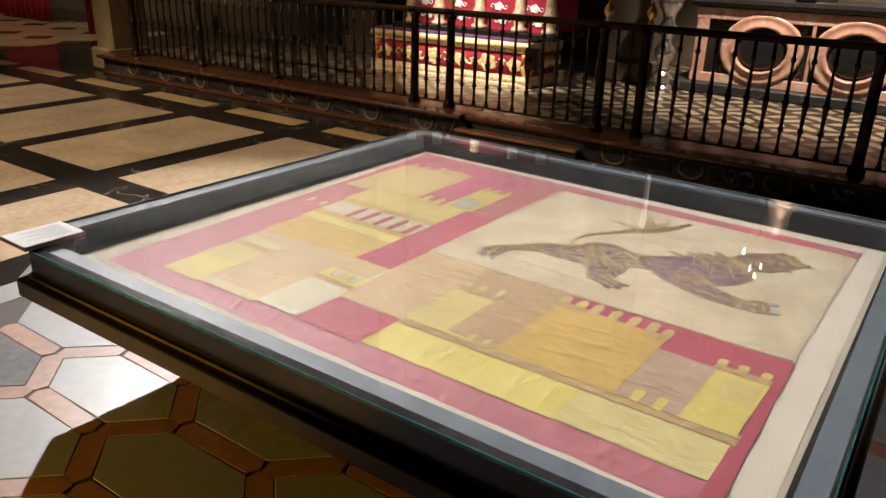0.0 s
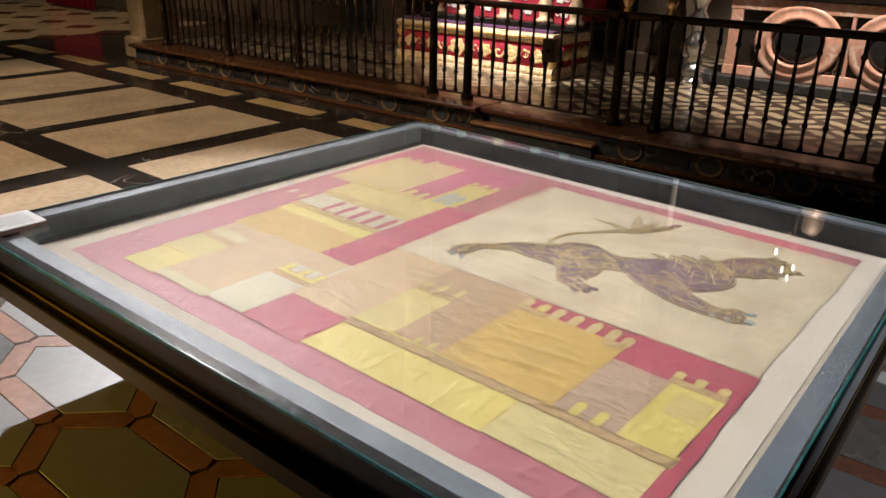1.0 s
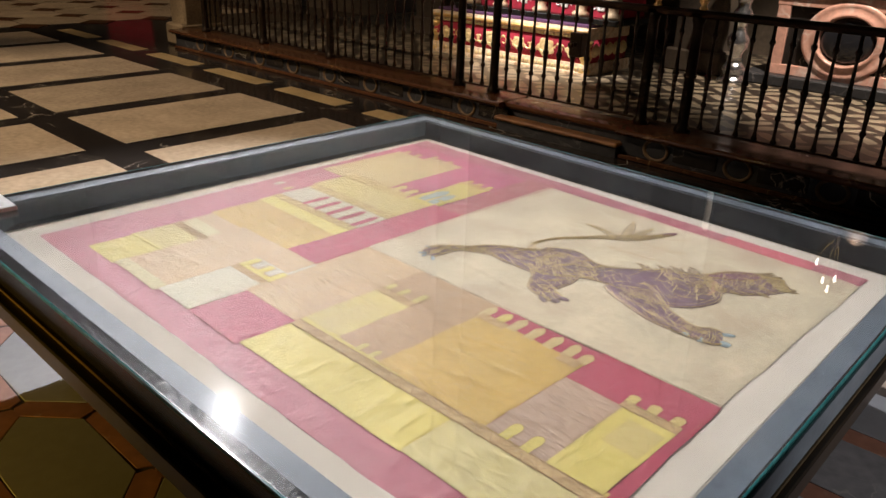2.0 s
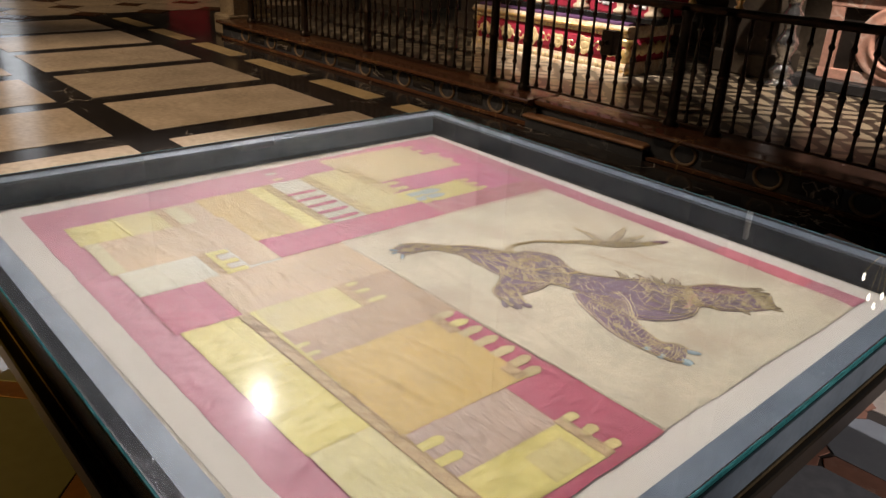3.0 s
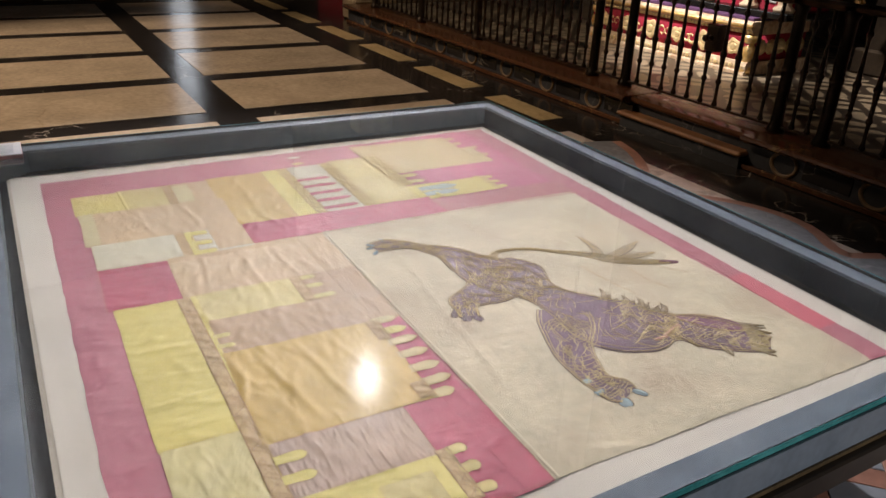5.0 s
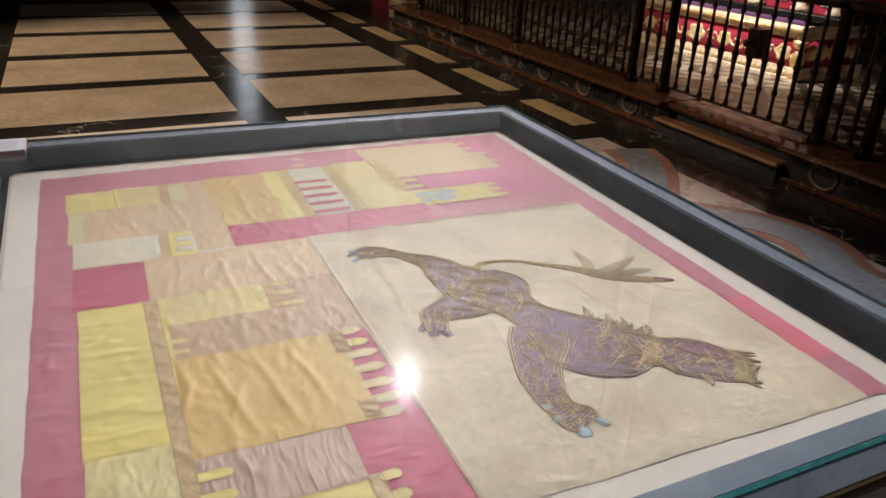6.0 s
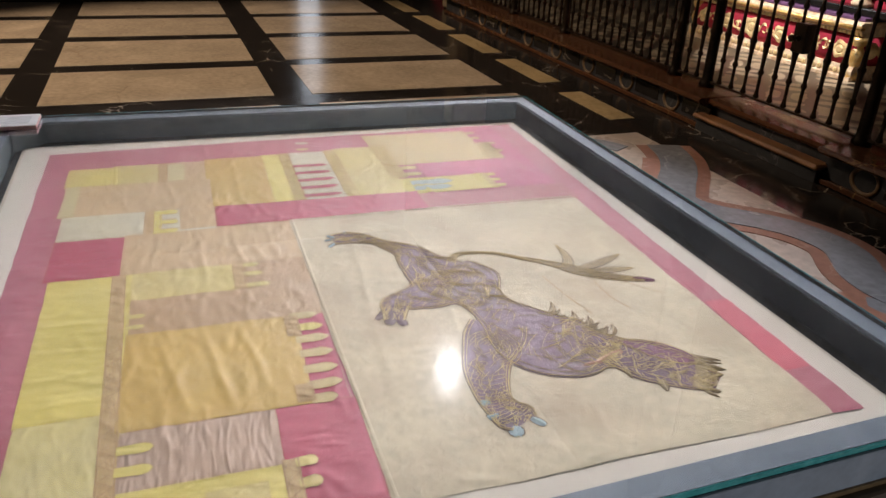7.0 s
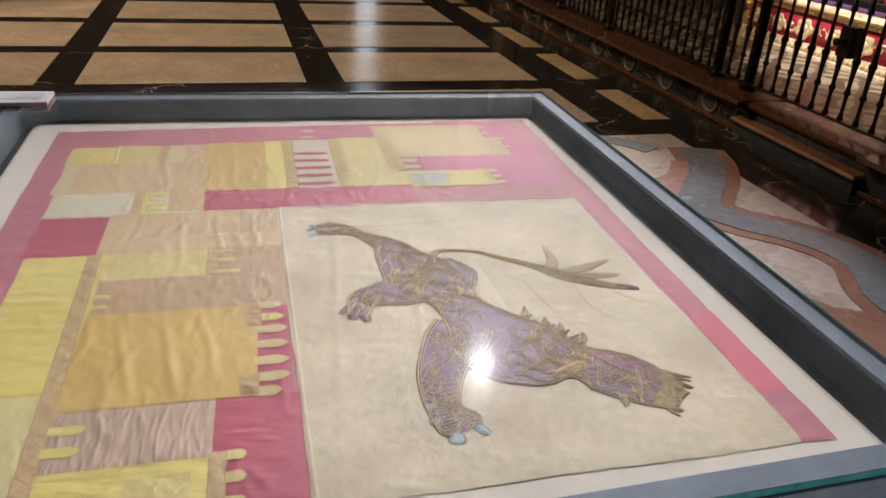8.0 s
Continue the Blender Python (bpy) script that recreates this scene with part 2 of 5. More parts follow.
BRONZE = mat("polished_bronze", (0.22, 0.16, 0.12), 0.5, 0.5, vary=0.3, scale=6, second=(0.16, 0.10, 0.07), amount=0.5)
CARD = mat("white_card", (0.80, 0.77, 0.75), 0.6, vary=0.03)
CARD_RED = mat("pale_red_edge", (0.70, 0.42, 0.40), 0.6, vary=0.1)
INK = mat("grey_print", (0.68, 0.66, 0.66), 0.7, vary=0.1)
BORDER_PINK = silk("faded_rose_silk", (0.42, 0.115, 0.145), (0.46, 0.17, 0.19), 0.5, 0.6, (3.2, 1.4))
CRIMSON = silk("crimson_silk", (0.405, 0.048, 0.082), (0.40, 0.075, 0.105), 0.4, 0.6, (3.6, 1.3))
MAGENTA = silk("magenta_silk", (0.48, 0.095, 0.165), (0.47, 0.15, 0.205), 0.4, 0.3, (2, 1.0))
FADED_RED = silk("faded_brown_red_silk", (0.40, 0.115, 0.115), (0.42, 0.17, 0.15), 0.5, 0.4, (3, 1.0))
BRIGHT_RED = silk("coral_red_silk", (0.57, 0.11, 0.14), (0.60, 0.14, 0.16), 0.3, 0.3, (2, 2))
YELLOW = silk("yellow_silk", (0.62, 0.505, 0.12), (0.60, 0.50, 0.18), 0.4, 0.6, (1.4, 4))
LEMON = silk("lemon_silk", (0.655, 0.54, 0.13), (0.62, 0.54, 0.20), 0.3, 0.6, (4.2, 1.3))
PALE_YELLOW = silk("pale_yellow_silk", (0.59, 0.475, 0.155), (0.55, 0.45, 0.21), 0.5, 0.6, (2.4, 3))
ORANGE = silk("old_gold_silk", (0.55, 0.358, 0.075), (0.52, 0.37, 0.11), 0.4, 0.55, (2.2, 3))
BEIGE = silk("rose_beige_silk", (0.555, 0.385, 0.195), (0.53, 0.395, 0.225), 0.5, 0.7, (1.8, 3.4))
TAN = silk("tan_silk", (0.445, 0.285, 0.138), (0.43, 0.30, 0.165), 0.5, 0.7, (1.8, 3.0))
TOWER_TAN = silk("straw_silk", (0.55, 0.42, 0.18), (0.54, 0.44, 0.23), 0.4, 0.35, (3, 1.2))
GREIGE = silk("mauve_grey_silk", (0.47, 0.325, 0.22), (0.41, 0.295, 0.22), 0.5, 1.0, (1.3, 5))
IVORY = silk("ivory_silk", (0.57, 0.51, 0.34), (0.54, 0.50, 0.38), 0.5, 0.5, (1.5, 3))
FIELD = silk("old_ivory_field", (0.60, 0.515, 0.35), (0.45, 0.34, 0.22), 0.6, 0.34, (6.0, 5.0), 0.65, 0.16)
GREY_BLUE = silk("grey_blue_silk", (0.34, 0.40, 0.33), None, 0.3, 0.3)
VIOLET = silk("violet_silk", (0.180, 0.096, 0.132), (0.15, 0.105, 0.085), 0.7, 0.5, (3, 3))
CAP = silk("plum_silk", (0.21, 0.075, 0.12), (0.24, 0.10, 0.13), 0.5, 0.5, (3, 3))
PEACH = silk("peach_silk", (0.52, 0.27, 0.18), None, 0.3, 0.3, (3, 3))
TAIL_SILK = silk("faded_gold_silk", (0.36, 0.29, 0.18), (0.30, 0.22, 0.13), 0.5, 0.3, (3, 3))
VIOLET_GREY = silk("olive_gold_silk", (0.36, 0.27, 0.13), (0.24, 0.18, 0.12), 0.6, 0.5, (3, 3))
AQUA = silk("pale_blue_silk", (0.30, 0.40, 0.41), None, 0.3, 0.3)
PALE_LEMON = silk("pale_lemon_silk", (0.62, 0.53, 0.22), (0.56, 0.49, 0.26), 0.5, 0.9, (1.6, 3.4))
THREAD = mat("gold_thread", (0.60, 0.45, 0.20), 0.5, 0.1, vary=0.35, scale=60)
OUTLINE = mat("dark_outline_thread", (0.17, 0.11, 0.06), 0.7, vary=0.3, scale=60)
DARK_THREAD = mat("brown_thread", (0.44, 0.28, 0.125), 0.7, vary=0.3, scale=60)
STITCHED = silk("gold_worked_band", (0.56, 0.40, 0.18), (0.52, 0.35, 0.16), 0.5, 0.4, (3, 3))
GREENISH = silk("pale_straw_silk", (0.57, 0.48, 0.24), None, 0.4, 0.4, (3, 1.2))
STITCHED_YELLOW = silk("worked_yellow_band", (0.60, 0.48, 0.17), (0.57, 0.43, 0.17), 0.5, 0.4, (3, 3))


# ---------------------------------------------------------------- mesh helpers
def solid(bm, corners, z0, z1, bevel=0.0):
    """An upright prism over a plan polygon."""
    lo = [bm.verts.new((x, y, z0)) for x, y in corners]
    hi = [bm.verts.new((x, y, z1)) for x, y in corners]
    k = len(corners)
    area = sum(corners[i][0] * corners[(i + 1) % k][1] - corners[(i + 1) % k][0] * corners[i][1] for i in range(k))
    if area < 0:
        lo.reverse()
        hi.reverse()
    faces = [bm.faces.new(hi), bm.faces.new(lo[::-1])]
    for i in range(k):
        faces.append(bm.faces.new((lo[i], lo[(i + 1) % k], hi[(i + 1) % k], hi[i])))
    if bevel:
        edges = list({e for f in faces for e in f.edges})
        bmesh.ops.bevel(bm, geom=edges, offset=bevel, segments=1, affect="EDGES")
    return bm


def box(bm, x0, x1, y0, y1, z0, z1, bevel=0.0):
    return solid(bm, [(x0, y0), (x1, y0), (x1, y1), (x0, y1)], z0, z1, bevel)


def lathe(bm, profile, segments=16, at=(0, 0, 0)):
    """Turned shape: profile of (radius, height)."""
    rings = []
    for r, z in profile:
        rings.append([bm.verts.new((at[0] + r * math.cos(2 * math.pi * i / segments), at[1] + r * math.sin(2 * math.pi * i / segments), at[2] + z)) for i in range(segments)])
    for a, b in zip(rings, rings[1:]):
        for i in range(segments):
            j = (i + 1) % segments
            bm.faces.new((a[i], a[j], b[j], b[i]))
    bm.faces.new(rings[0][::-1])
    bm.faces.new(rings[-1])
    return bm


def sweep(bm, section, path):
    """A flat section (offset, height) carried along a plan path of (x, y, z)."""
    rings = []
    for i, p in enumerate(path):
        a, b = Vector(path[max(i - 1, 0)]), Vector(path[min(i + 1, len(path) - 1)])
        d = (b - a).normalized()
        side = Vector((d.y, -d.x, 0)).normalized()
        rings.append([bm.verts.new(Vector(p) + side * s + Vector((0, 0, h))) for s, h in section])
    k = len(section)
    for a, b in zip(rings, rings[1:]):
        for i in range(k):
            j = (i + 1) % k
            bm.faces.new((a[i], b[i], b[j], a[j]))
    bm.faces.new(rings[0])
    bm.faces.new(rings[-1][::-1])
    return bm


def done(bm, name, material, smooth=False):
    bmesh.ops.recalc_face_normals(bm, faces=bm.faces)
    me = bpy.data.meshes.new(name)
    bm.to_mesh(me)
    bm.free()
    me.materials.append(material)
    if smooth:
        for p in me.polygons:
            p.use_smooth = True
    return me


def part(name, bm, material, parent, label="", smooth=False):
    ob = new(name, done(bm, name, material, smooth))
    ob.parent = parent
    return tagged(ob, label=label)


def thing(name, label, category, at=None, group="", kind=""):
    ob = new(name)
    if at is not None:
        ob.matrix_world = at
    return tagged(ob, label, category, group, kind)


def structure(name, bm, material, label, category):
    ob = new(name, done(bm, name, material))
    return tagged(ob, label, category, kind="structure")
# ---------------------------------------------------------------- the hall: floor, walls, vault
bm = bmesh.new()
box(bm, -27, 9, -9, 14, -0.30, -0.004)
floor = structure("floor", bm, BLACK_MARBLE, "polished black marble floor laid with pale slabs", "floor")

SLAB_X = [(-4.66, -3.70), (-6.10, -4.97), (-7.56, -6.37), (-9.02, -7.83), (-10.50, -9.30), (-11.95, -10.75)]
SLAB_Y = [(3.18, 4.94), (1.07, 2.86), (-1.00, 0.78), (-3.05, -1.28), (-5.10, -3.35)]


def slab(name, x0, x1, y0, y1, material, z=0.0, chamfer=0.003):
    bm = bmesh.new()
    box(bm, x0, x1, y0, y1, -0.02, z)
    top = [f for f in bm.faces if f.normal.z > 0.9]
    bmesh.ops.bevel(bm, geom=[e for f in top for e in f.edges], offset=chamfer, segments=1, affect="EDGES")
    return part(name, bm, material, floor)


for x0, x1 in SLAB_X:
    for y0, y1 in SLAB_Y:
        slab("slab", x0, x1, y0, y1, CREAM_MARBLE)
    slab("border_strip", x0 + 0.06, x1 - 0.02, 5.34, 5.57, STRIP_MARBLE)
# the paler paving past the far dark band: cream squares with small brown lozenges at their corners
for i in range(7):
    for j in range(11):
        slab("far_tile", -13.62 - 1.1 * i, -12.55 - 1.1 * i, -2.50 + 1.1 * j, -1.43 + 1.1 * j, CREAM_MARBLE)
LOZENGE = bmesh.new()
solid(LOZENGE, [(-0.30, 0), (0, -0.30), (0.30, 0), (0, 0.30)], -0.01, 0.004)
LOZENGE = done(LOZENGE, "lozenge", BROWN_MARBLE)
for i in range(8):
    for j in range(12):
        ob = new("lozenge", LOZENGE)
        ob.location, ob.parent = (-12.535 - 1.1 * i, -2.515 + 1.1 * j, 0), floor

# inlaid paving round the case: long six-sided pale tiles in red marble strips
bm = bmesh.new()
box(bm, -3.36, 8.0, -8.5, 3.795, -0.02, -0.001)
inlay_bed = part("inlay_bed", bm, MORTAR, floor, "dark joints of the paving")
EDGE, SLANT_X, SLANT_Y = 0.44, 0.22, 0.21


def inset_polygon(pts, d):
    """The polygon (counter-clockwise) drawn in by d on every side."""
    out = []
    k = len(pts)
    for i in range(k):
        p, c, q = Vector(pts[i - 1]), Vector(pts[i]), Vector(pts[(i + 1) % k])
        a, b = (c - p).normalized(), (q - c).normalized()
        na, nb = Vector((-a.y, a.x)), Vector((-b.y, b.x))
        m = (na + nb) / (1 + na.dot(nb))
        out.append(tuple(c + m * d))
    return out


HEX = [(-EDGE / 2, -SLANT_Y), (EDGE / 2, -SLANT_Y), (EDGE / 2 + SLANT_X, 0), (EDGE / 2, SLANT_Y), (-EDGE / 2, SLANT_Y), (-EDGE / 2 - SLANT_X, 0)]


def hex_mesh(name, material):
    bm = bmesh.new()
    solid(bm, inset_polygon(HEX, 0.050), -0.012, 0.002, 0.002)
    return done(bm, name, material)


def strip_mesh(length):
    bm = bmesh.new()
    h = length / 2 - 0.030
    solid(bm, [(-h, -0.046), (h, -0.046), (h + 0.024, 0.0), (h, 0.046), (-h, 0.046), (-h - 0.024, 0.0)], -0.012, 0.0015, 0.002)
    return done(bm, "marble_strip", RED_MARBLE)


HEX_WHITE, HEX_GREY = hex_mesh("hex_tile", WHITE_MARBLE), hex_mesh("hex_tile", GREY_MARBLE)
LONG_STRIP, SLANT_STRIP = strip_mesh(EDGE), strip_mesh(math.hypot(SLANT_X, SLANT_Y))
for colm in range(-2, 8):
    for row in range(-6, 8):
        cx = -2.035 + (EDGE + SLANT_X) * colm
        cy = 1.46 + 2 * SLANT_Y * row + SLANT_Y * (colm % 2)
        if cx < -2.80 or cx > 2.6 or cy > 3.88 or cy < -0.6:
            continue
        ob = new("hex_tile", HEX_GREY if (row + 2 * colm) % 5 == 2 else HEX_WHITE)
        ob.location, ob.parent = (cx, cy, 0), floor
        for mesh, dx, dy, ang in ((LONG_STRIP, 0, -SLANT_Y, 0.0), (SLANT_STRIP, EDGE / 2 + SLANT_X / 2, SLANT_Y / 2, math.atan2(SLANT_Y, -SLANT_X)), (SLANT_STRIP, EDGE / 2 + SLANT_X / 2, -SLANT_Y / 2, math.atan2(SLANT_Y, SLANT_X))):
            ob = new("marble_strip", mesh)
            ob.location, ob.parent = (cx + dx, cy + dy, 0), floor
            ob.rotation_euler = (0, 0, ang + math.radians(1.2 * ((row * 3 + colm * 5) % 3 - 1)))
slab("pale_strip", -3.355, -3.15, -6.0, 4.10, WHITE_MARBLE, 0.003)

# scrolling inlay between the case and the altar steps
bm = bmesh.new()
box(bm, -3.36, 8.0, 3.80, 5.36, -0.02, 0.0)
part("pale_inlay", bm, INLAY_MARBLE, floor, "pale marble with scrolling inlay")


def scroll(path, width, z, material, name):
    bm = bmesh.new()
    fine = []
    for i in range(len(path) - 1):
        p0, p1 = Vector(path[max(i - 1, 0)]), Vector(path[i])
        p2, p3 = Vector(path[i + 1]), Vector(path[min(i + 2, len(path) - 1)])
        for s in range(8):
            t = s / 8
            fine.append(0.5 * ((2 * p1) + (p2 - p0) * t + (2 * p0 - 5 * p1 + 4 * p2 - p3) * t * t + (3 * p1 - p0 - 3 * p2 + p3) * t ** 3))
    fine.append(Vector(path[-1]))
    sweep(bm, [(-width / 2, 0.0), (width / 2, 0.0), (width / 2, -0.012), (-width / 2, -0.012)], [(p.x, p.y, z) for p in fine])
    part(name, bm, material, floor)


for shift in (0.0, 2.45, 4.9):
    # a broad grey ribbon edged in red that curls in from the border and runs on as a wave
    line = [(-3.02 + shift, 5.36), (-2.76 + shift, 5.28), (-2.52 + shift, 5.14), (-2.30 + shift, 4.96), (-2.08 + shift, 4.82), (-1.86 + shift, 4.90), (-1.66 + shift, 5.10), (-1.46 + shift, 5.22), (-1.22 + shift, 5.24), (-0.95 + shift, 5.10), (-0.72 + shift, 5.12), (-0.58 + shift, 5.34)]
    scroll(line, 0.40, 0.004, RED_MARBLE, "scroll_border")
    scroll(line, 0.24, 0.008, GREY_MARBLE, "scroll_inlay")
    line = [(-2.78 + shift, 5.10), (-2.66 + shift, 5.02), (-2.52 + shift, 4.90), (-2.44 + shift, 4.72), (-2.46 + shift, 4.55)]
    scroll(line, 0.12, 0.005, RED_MARBLE, "scroll_border")
    scroll([(-3.30 + shift, 4.75), (-3.18 + shift, 4.92), (-3.02 + shift, 5.02)], 0.16, 0.0058, GREY_MARBLE, "scroll_inlay")
    bm = bmesh.new()
    solid(bm, [(-0.72 + shift + r * math.cos(a), 4.72 + 0.8 * r * math.sin(a)) for a, r in ((2 * math.pi * k / 26, 0.25 + 0.05 * math.sin(5.0 * k) + 0.03 * math.cos(2.3 * k)) for k in range(26))], -0.012, 0.0068)
    part("scroll_flower", bm, RED_MARBLE, floor)


def wall(name, x0, x1, y0, y1, z0, z1, material=WALL_STONE, label="dark weathered stone wall in shadow"):
    bm = bmesh.new()
    box(bm, x0, x1, y0, y1, z0, z1)
    return structure(name, bm, material, label, "wall")


wall("wall_north", -27, 9, 11.0, 11.5, -0.004, 13)
wall("wall_south", -27, 9, -9.5, -9.0, -0.3, 13)
wall("wall_east", 9.0, 9.5, -9.5, 11.5, -0.3, 13)
# the far end wall, with a tall narrow window opening through it
bm = bmesh.new()
box(bm, -27.5, -27, -9.5, 6.85, -0.3, 13)
box(bm, -27.5, -27, 7.60, 11.5, -0.3, 13)
box(bm, -27.5, -27, 6.85, 7.60, -0.3, 2.0)
box(bm, -27.5, -27, 6.85, 7.60, 6.5, 13)
structure("wall_west", bm, WALL_STONE, "distant dark stone end wall with narrow window", "wall")
bm = bmesh.new()
box(bm, -27.32, -27.28, 6.85, 7.60, 2.0, 6.5)
window = structure("window_1", bm, glowing("daylit_glass", (0.85, 0.92, 1.0), 1.7), "tall narrow daylit window far across the hall", "window")
bm = bmesh.new()
box(bm, -27.5, 9.5, -9.5, 11.5, 13, 13.4)
structure("ceiling", bm, PLASTER, "high shadowed stone vault", "ceiling")

# ---------------------------------------------------------------- the raised chapel floor and its plinth
FACE = 5.95


def chapel_material():
    """Cream and dark hydraulic paving with a dense curling pattern."""
    m = mat("patterned_paving", (0.32, 0.255, 0.175), 0.3, vary=0.2, scale=3, island=0.0)
    n, l = m.node_tree.nodes, m.node_tree.links
    b = n["Principled BSDF"]
    src = b.inputs["Base Color"].links[0].from_socket
    tc = n.new("ShaderNodeTexCoord")
    wob = n.new("ShaderNodeTexNoise")
    wob.inputs["Scale"].default_value = 2.2
    l.new(tc.outputs["Object"], wob.inputs["Vector"])
    blend = n.new("ShaderNodeMix")
    blend.data_type = "VECTOR"
    blend.inputs["Factor"].default_value = 0.08
    l.new(tc.outputs["Object"], blend.inputs["A"])
    l.new(wob.outputs["Color"], blend.inputs["B"])
    sep = n.new("ShaderNodeSeparateXYZ")
    l.new(blend.outputs["Result"], sep.inputs[0])

    def wave(sock, k, shape="SINE"):
        a = n.new("ShaderNodeMath")
        a.operation = "MULTIPLY"
        l.new(sock, a.inputs[0])
        a.inputs[1].default_value = k
        s = n.new("ShaderNodeMath")
        s.operation = shape
        l.new(a.outputs[0], s.inputs[0])
        return s.outputs[0]

    def join(op, p, q):
        a = n.new("ShaderNodeMath")
        a.operation = op
        for i, v in enumerate((p, q)):
            if isinstance(v, float):
                a.inputs[i].default_value = v
            else:
                l.new(v, a.inputs[i])
        return a.outputs[0]

    k = math.pi / 0.25
    x, y = join("MULTIPLY", sep.outputs["X"], k), join("MULTIPLY", sep.outputs["Y"], k * 1.05)
    bend_x = join("MULTIPLY", wave(y, 1.0), 1.15)
    bend_y = join("MULTIPLY", wave(x, 1.0), 1.15)
    first = join("ABSOLUTE", wave(join("ADD", x, bend_x), 1.0), 0.0)
    second = join("ABSOLUTE", wave(join("ADD", y, bend_y), 1.0), 0.0)
    band = join("MINIMUM", first, second)
    r = n.new("ShaderNodeMapRange")
    r.inputs["From Min"].default_value, r.inputs["From Max"].default_value = 0.56, 0.64
    r.inputs["To Min"].default_value, r.inputs["To Max"].default_value = 1.0, 0.0
    l.new(band, r.inputs["Value"])
    mix = n.new("ShaderNodeMix")
    mix.data_type = "RGBA"
    l.new(r.outputs[0], mix.inputs["Factor"])
    l.new(src, mix.inputs["A"])
    mix.inputs["B"].default_value = (0.040, 0.030, 0.022, 1)
    l.new(mix.outputs["Result"], b.inputs["Base Color"])
    return m


bm = bmesh.new()
box(bm, -9.25, 8.9, 6.02, 10.99, -0.003, 0.235)
chapel_floor = structure("chapel_floor", bm, chapel_material(), "raised chapel floor with curling cream and dark paving", "floor")


def ring_mesh():
    bm = bmesh.new()
    prof = [(0.112, 0.0), (0.112, 0.010), (0.100, 0.016), (0.086, 0.008), (0.084, 0.0)]
    rings = []
    for i in range(28):
        a = 2 * math.pi * i / 28
        rings.append([bm.verts.new((r * math.cos(a), -h, 0.80 * r * math.sin(a))) for r, h in prof])
    for i in range(28):
        p, q = rings[i], rings[(i + 1) % 28]
        for j in range(len(prof) - 1):
            bm.faces.new((p[j], q[j], q[j + 1], p[j + 1]))
    return done(bm, "ring", OCHRE_STONE, True)


RING = ring_mesh()


def plinth(x0, x1, rings):
    ob = thing("altar_plinth", "dark marble plinth with brown cap and ring ornaments", "plinth", kind="structure")
    bm = bmesh.new()
    box(bm, x0, x1, FACE, 6.03, -0.003, 0.20)
    part("face", bm, DARK_STONE, ob)
    bm = bmesh.new()
    box(bm, x0, x1, FACE - 0.035, FACE, -0.003, 0.035, 0.006)
    part("base_moulding", bm, BROWN_MARBLE, ob)
    bm = bmesh.new()
    sec = [(0.0, 0.19), (0.045, 0.19), (0.055, 0.20), (0.085, 0.207), (0.10, 0.222), (0.098, 0.240), (0.085, 0.250), (0.0, 0.252), (-0.33, 0.252), (-0.33, 0.19)]
    sweep(bm, sec, [(x0, FACE, 0), (x1, FACE, 0)])
    part("cap", bm, BROWN_MARBLE, ob, "rounded brown marble cap")
    for x in rings:
        r = new("ring", RING)
        r.location, r.parent = (x, FACE, 0.118), ob
        bm = bmesh.new()
        box(bm, x + 0.15, x + 0.50, FACE - 0.008, FACE + 0.01, 0.06, 0.175, 0.004)
        part("panel", bm, BLACK_MARBLE, ob)
    return ob


plinth(-9.25, -3.32, [-8.58 + 0.685 * i for i in range(8)])
plinth(-2.12, 8.0, [-1.80 + 0.66 * i for i in range(8)])
# the opening in the plinth with its worn step
steps = thing("altar_steps", "worn brown steps up to the chapel floor", "steps", kind="structure")
bm = bmesh.new()
box(bm, -3.32, -2.12, 5.99, 6.05, -0.003, 0.20)
part("riser", bm, DARK_STONE, steps)
bm = bmesh.new()
sweep(bm, [(0.0, 0.19), (0.05, 0.195), (0.065, 0.215), (0.06, 0.24), (0.0, 0.248), (-0.2, 0.248), (-0.2, 0.19)], [(-3.32, 6.0, 0), (-2.12, 6.0, 0)])
part("upper_tread", bm, BROWN_MARBLE, steps)
bm = bmesh.new()
box(bm, -3.36, -2.12, 5.89, 5.99, -0.003, 0.085)
part("lower_riser", bm, DARK_STONE, steps)
bm = bmesh.new()
box(bm, -3.38, -2.10, 5.855, 5.99, 0.086, 0.122, 0.012)
part("lower_tread", bm, WOOD, steps, "worn reddish step edge")

# ---------------------------------------------------------------- the railing
RAIL_Y = 6.153


def baluster_mesh():
    bm = bmesh.new()
    lathe(bm, [(0.017, 0.0), (0.024, 0.012), (0.017, 0.03), (0.012, 0.06), (0.013, 0.16), (0.022, 0.175), (0.022, 0.19), (0.014, 0.205), (0.016, 0.28), (0.0215, 0.36), (0.027, 0.372), (0.027, 0.386), (0.019, 0.40), (0.014, 0.50), (0.011, 0.60), (0.012, 0.655), (0.022, 0.67), (0.022, 0.685), (0.013, 0.70), (0.013, 0.79)], 10)
    return done(bm, "baluster", IRON, True)


def post_mesh():
    bm = bmesh.new()
    lathe(bm, [(0.062, 0.0), (0.066, 0.02), (0.052, 0.05), (0.043, 0.07), (0.041, 0.42), (0.047, 0.43), (0.047, 0.45), (0.041, 0.46), (0.039, 0.82), (0.050, 0.84), (0.050, 0.875)], 14)
    return done(bm, "post", IRON, True)


BALUSTER, POST = baluster_mesh(), post_mesh()


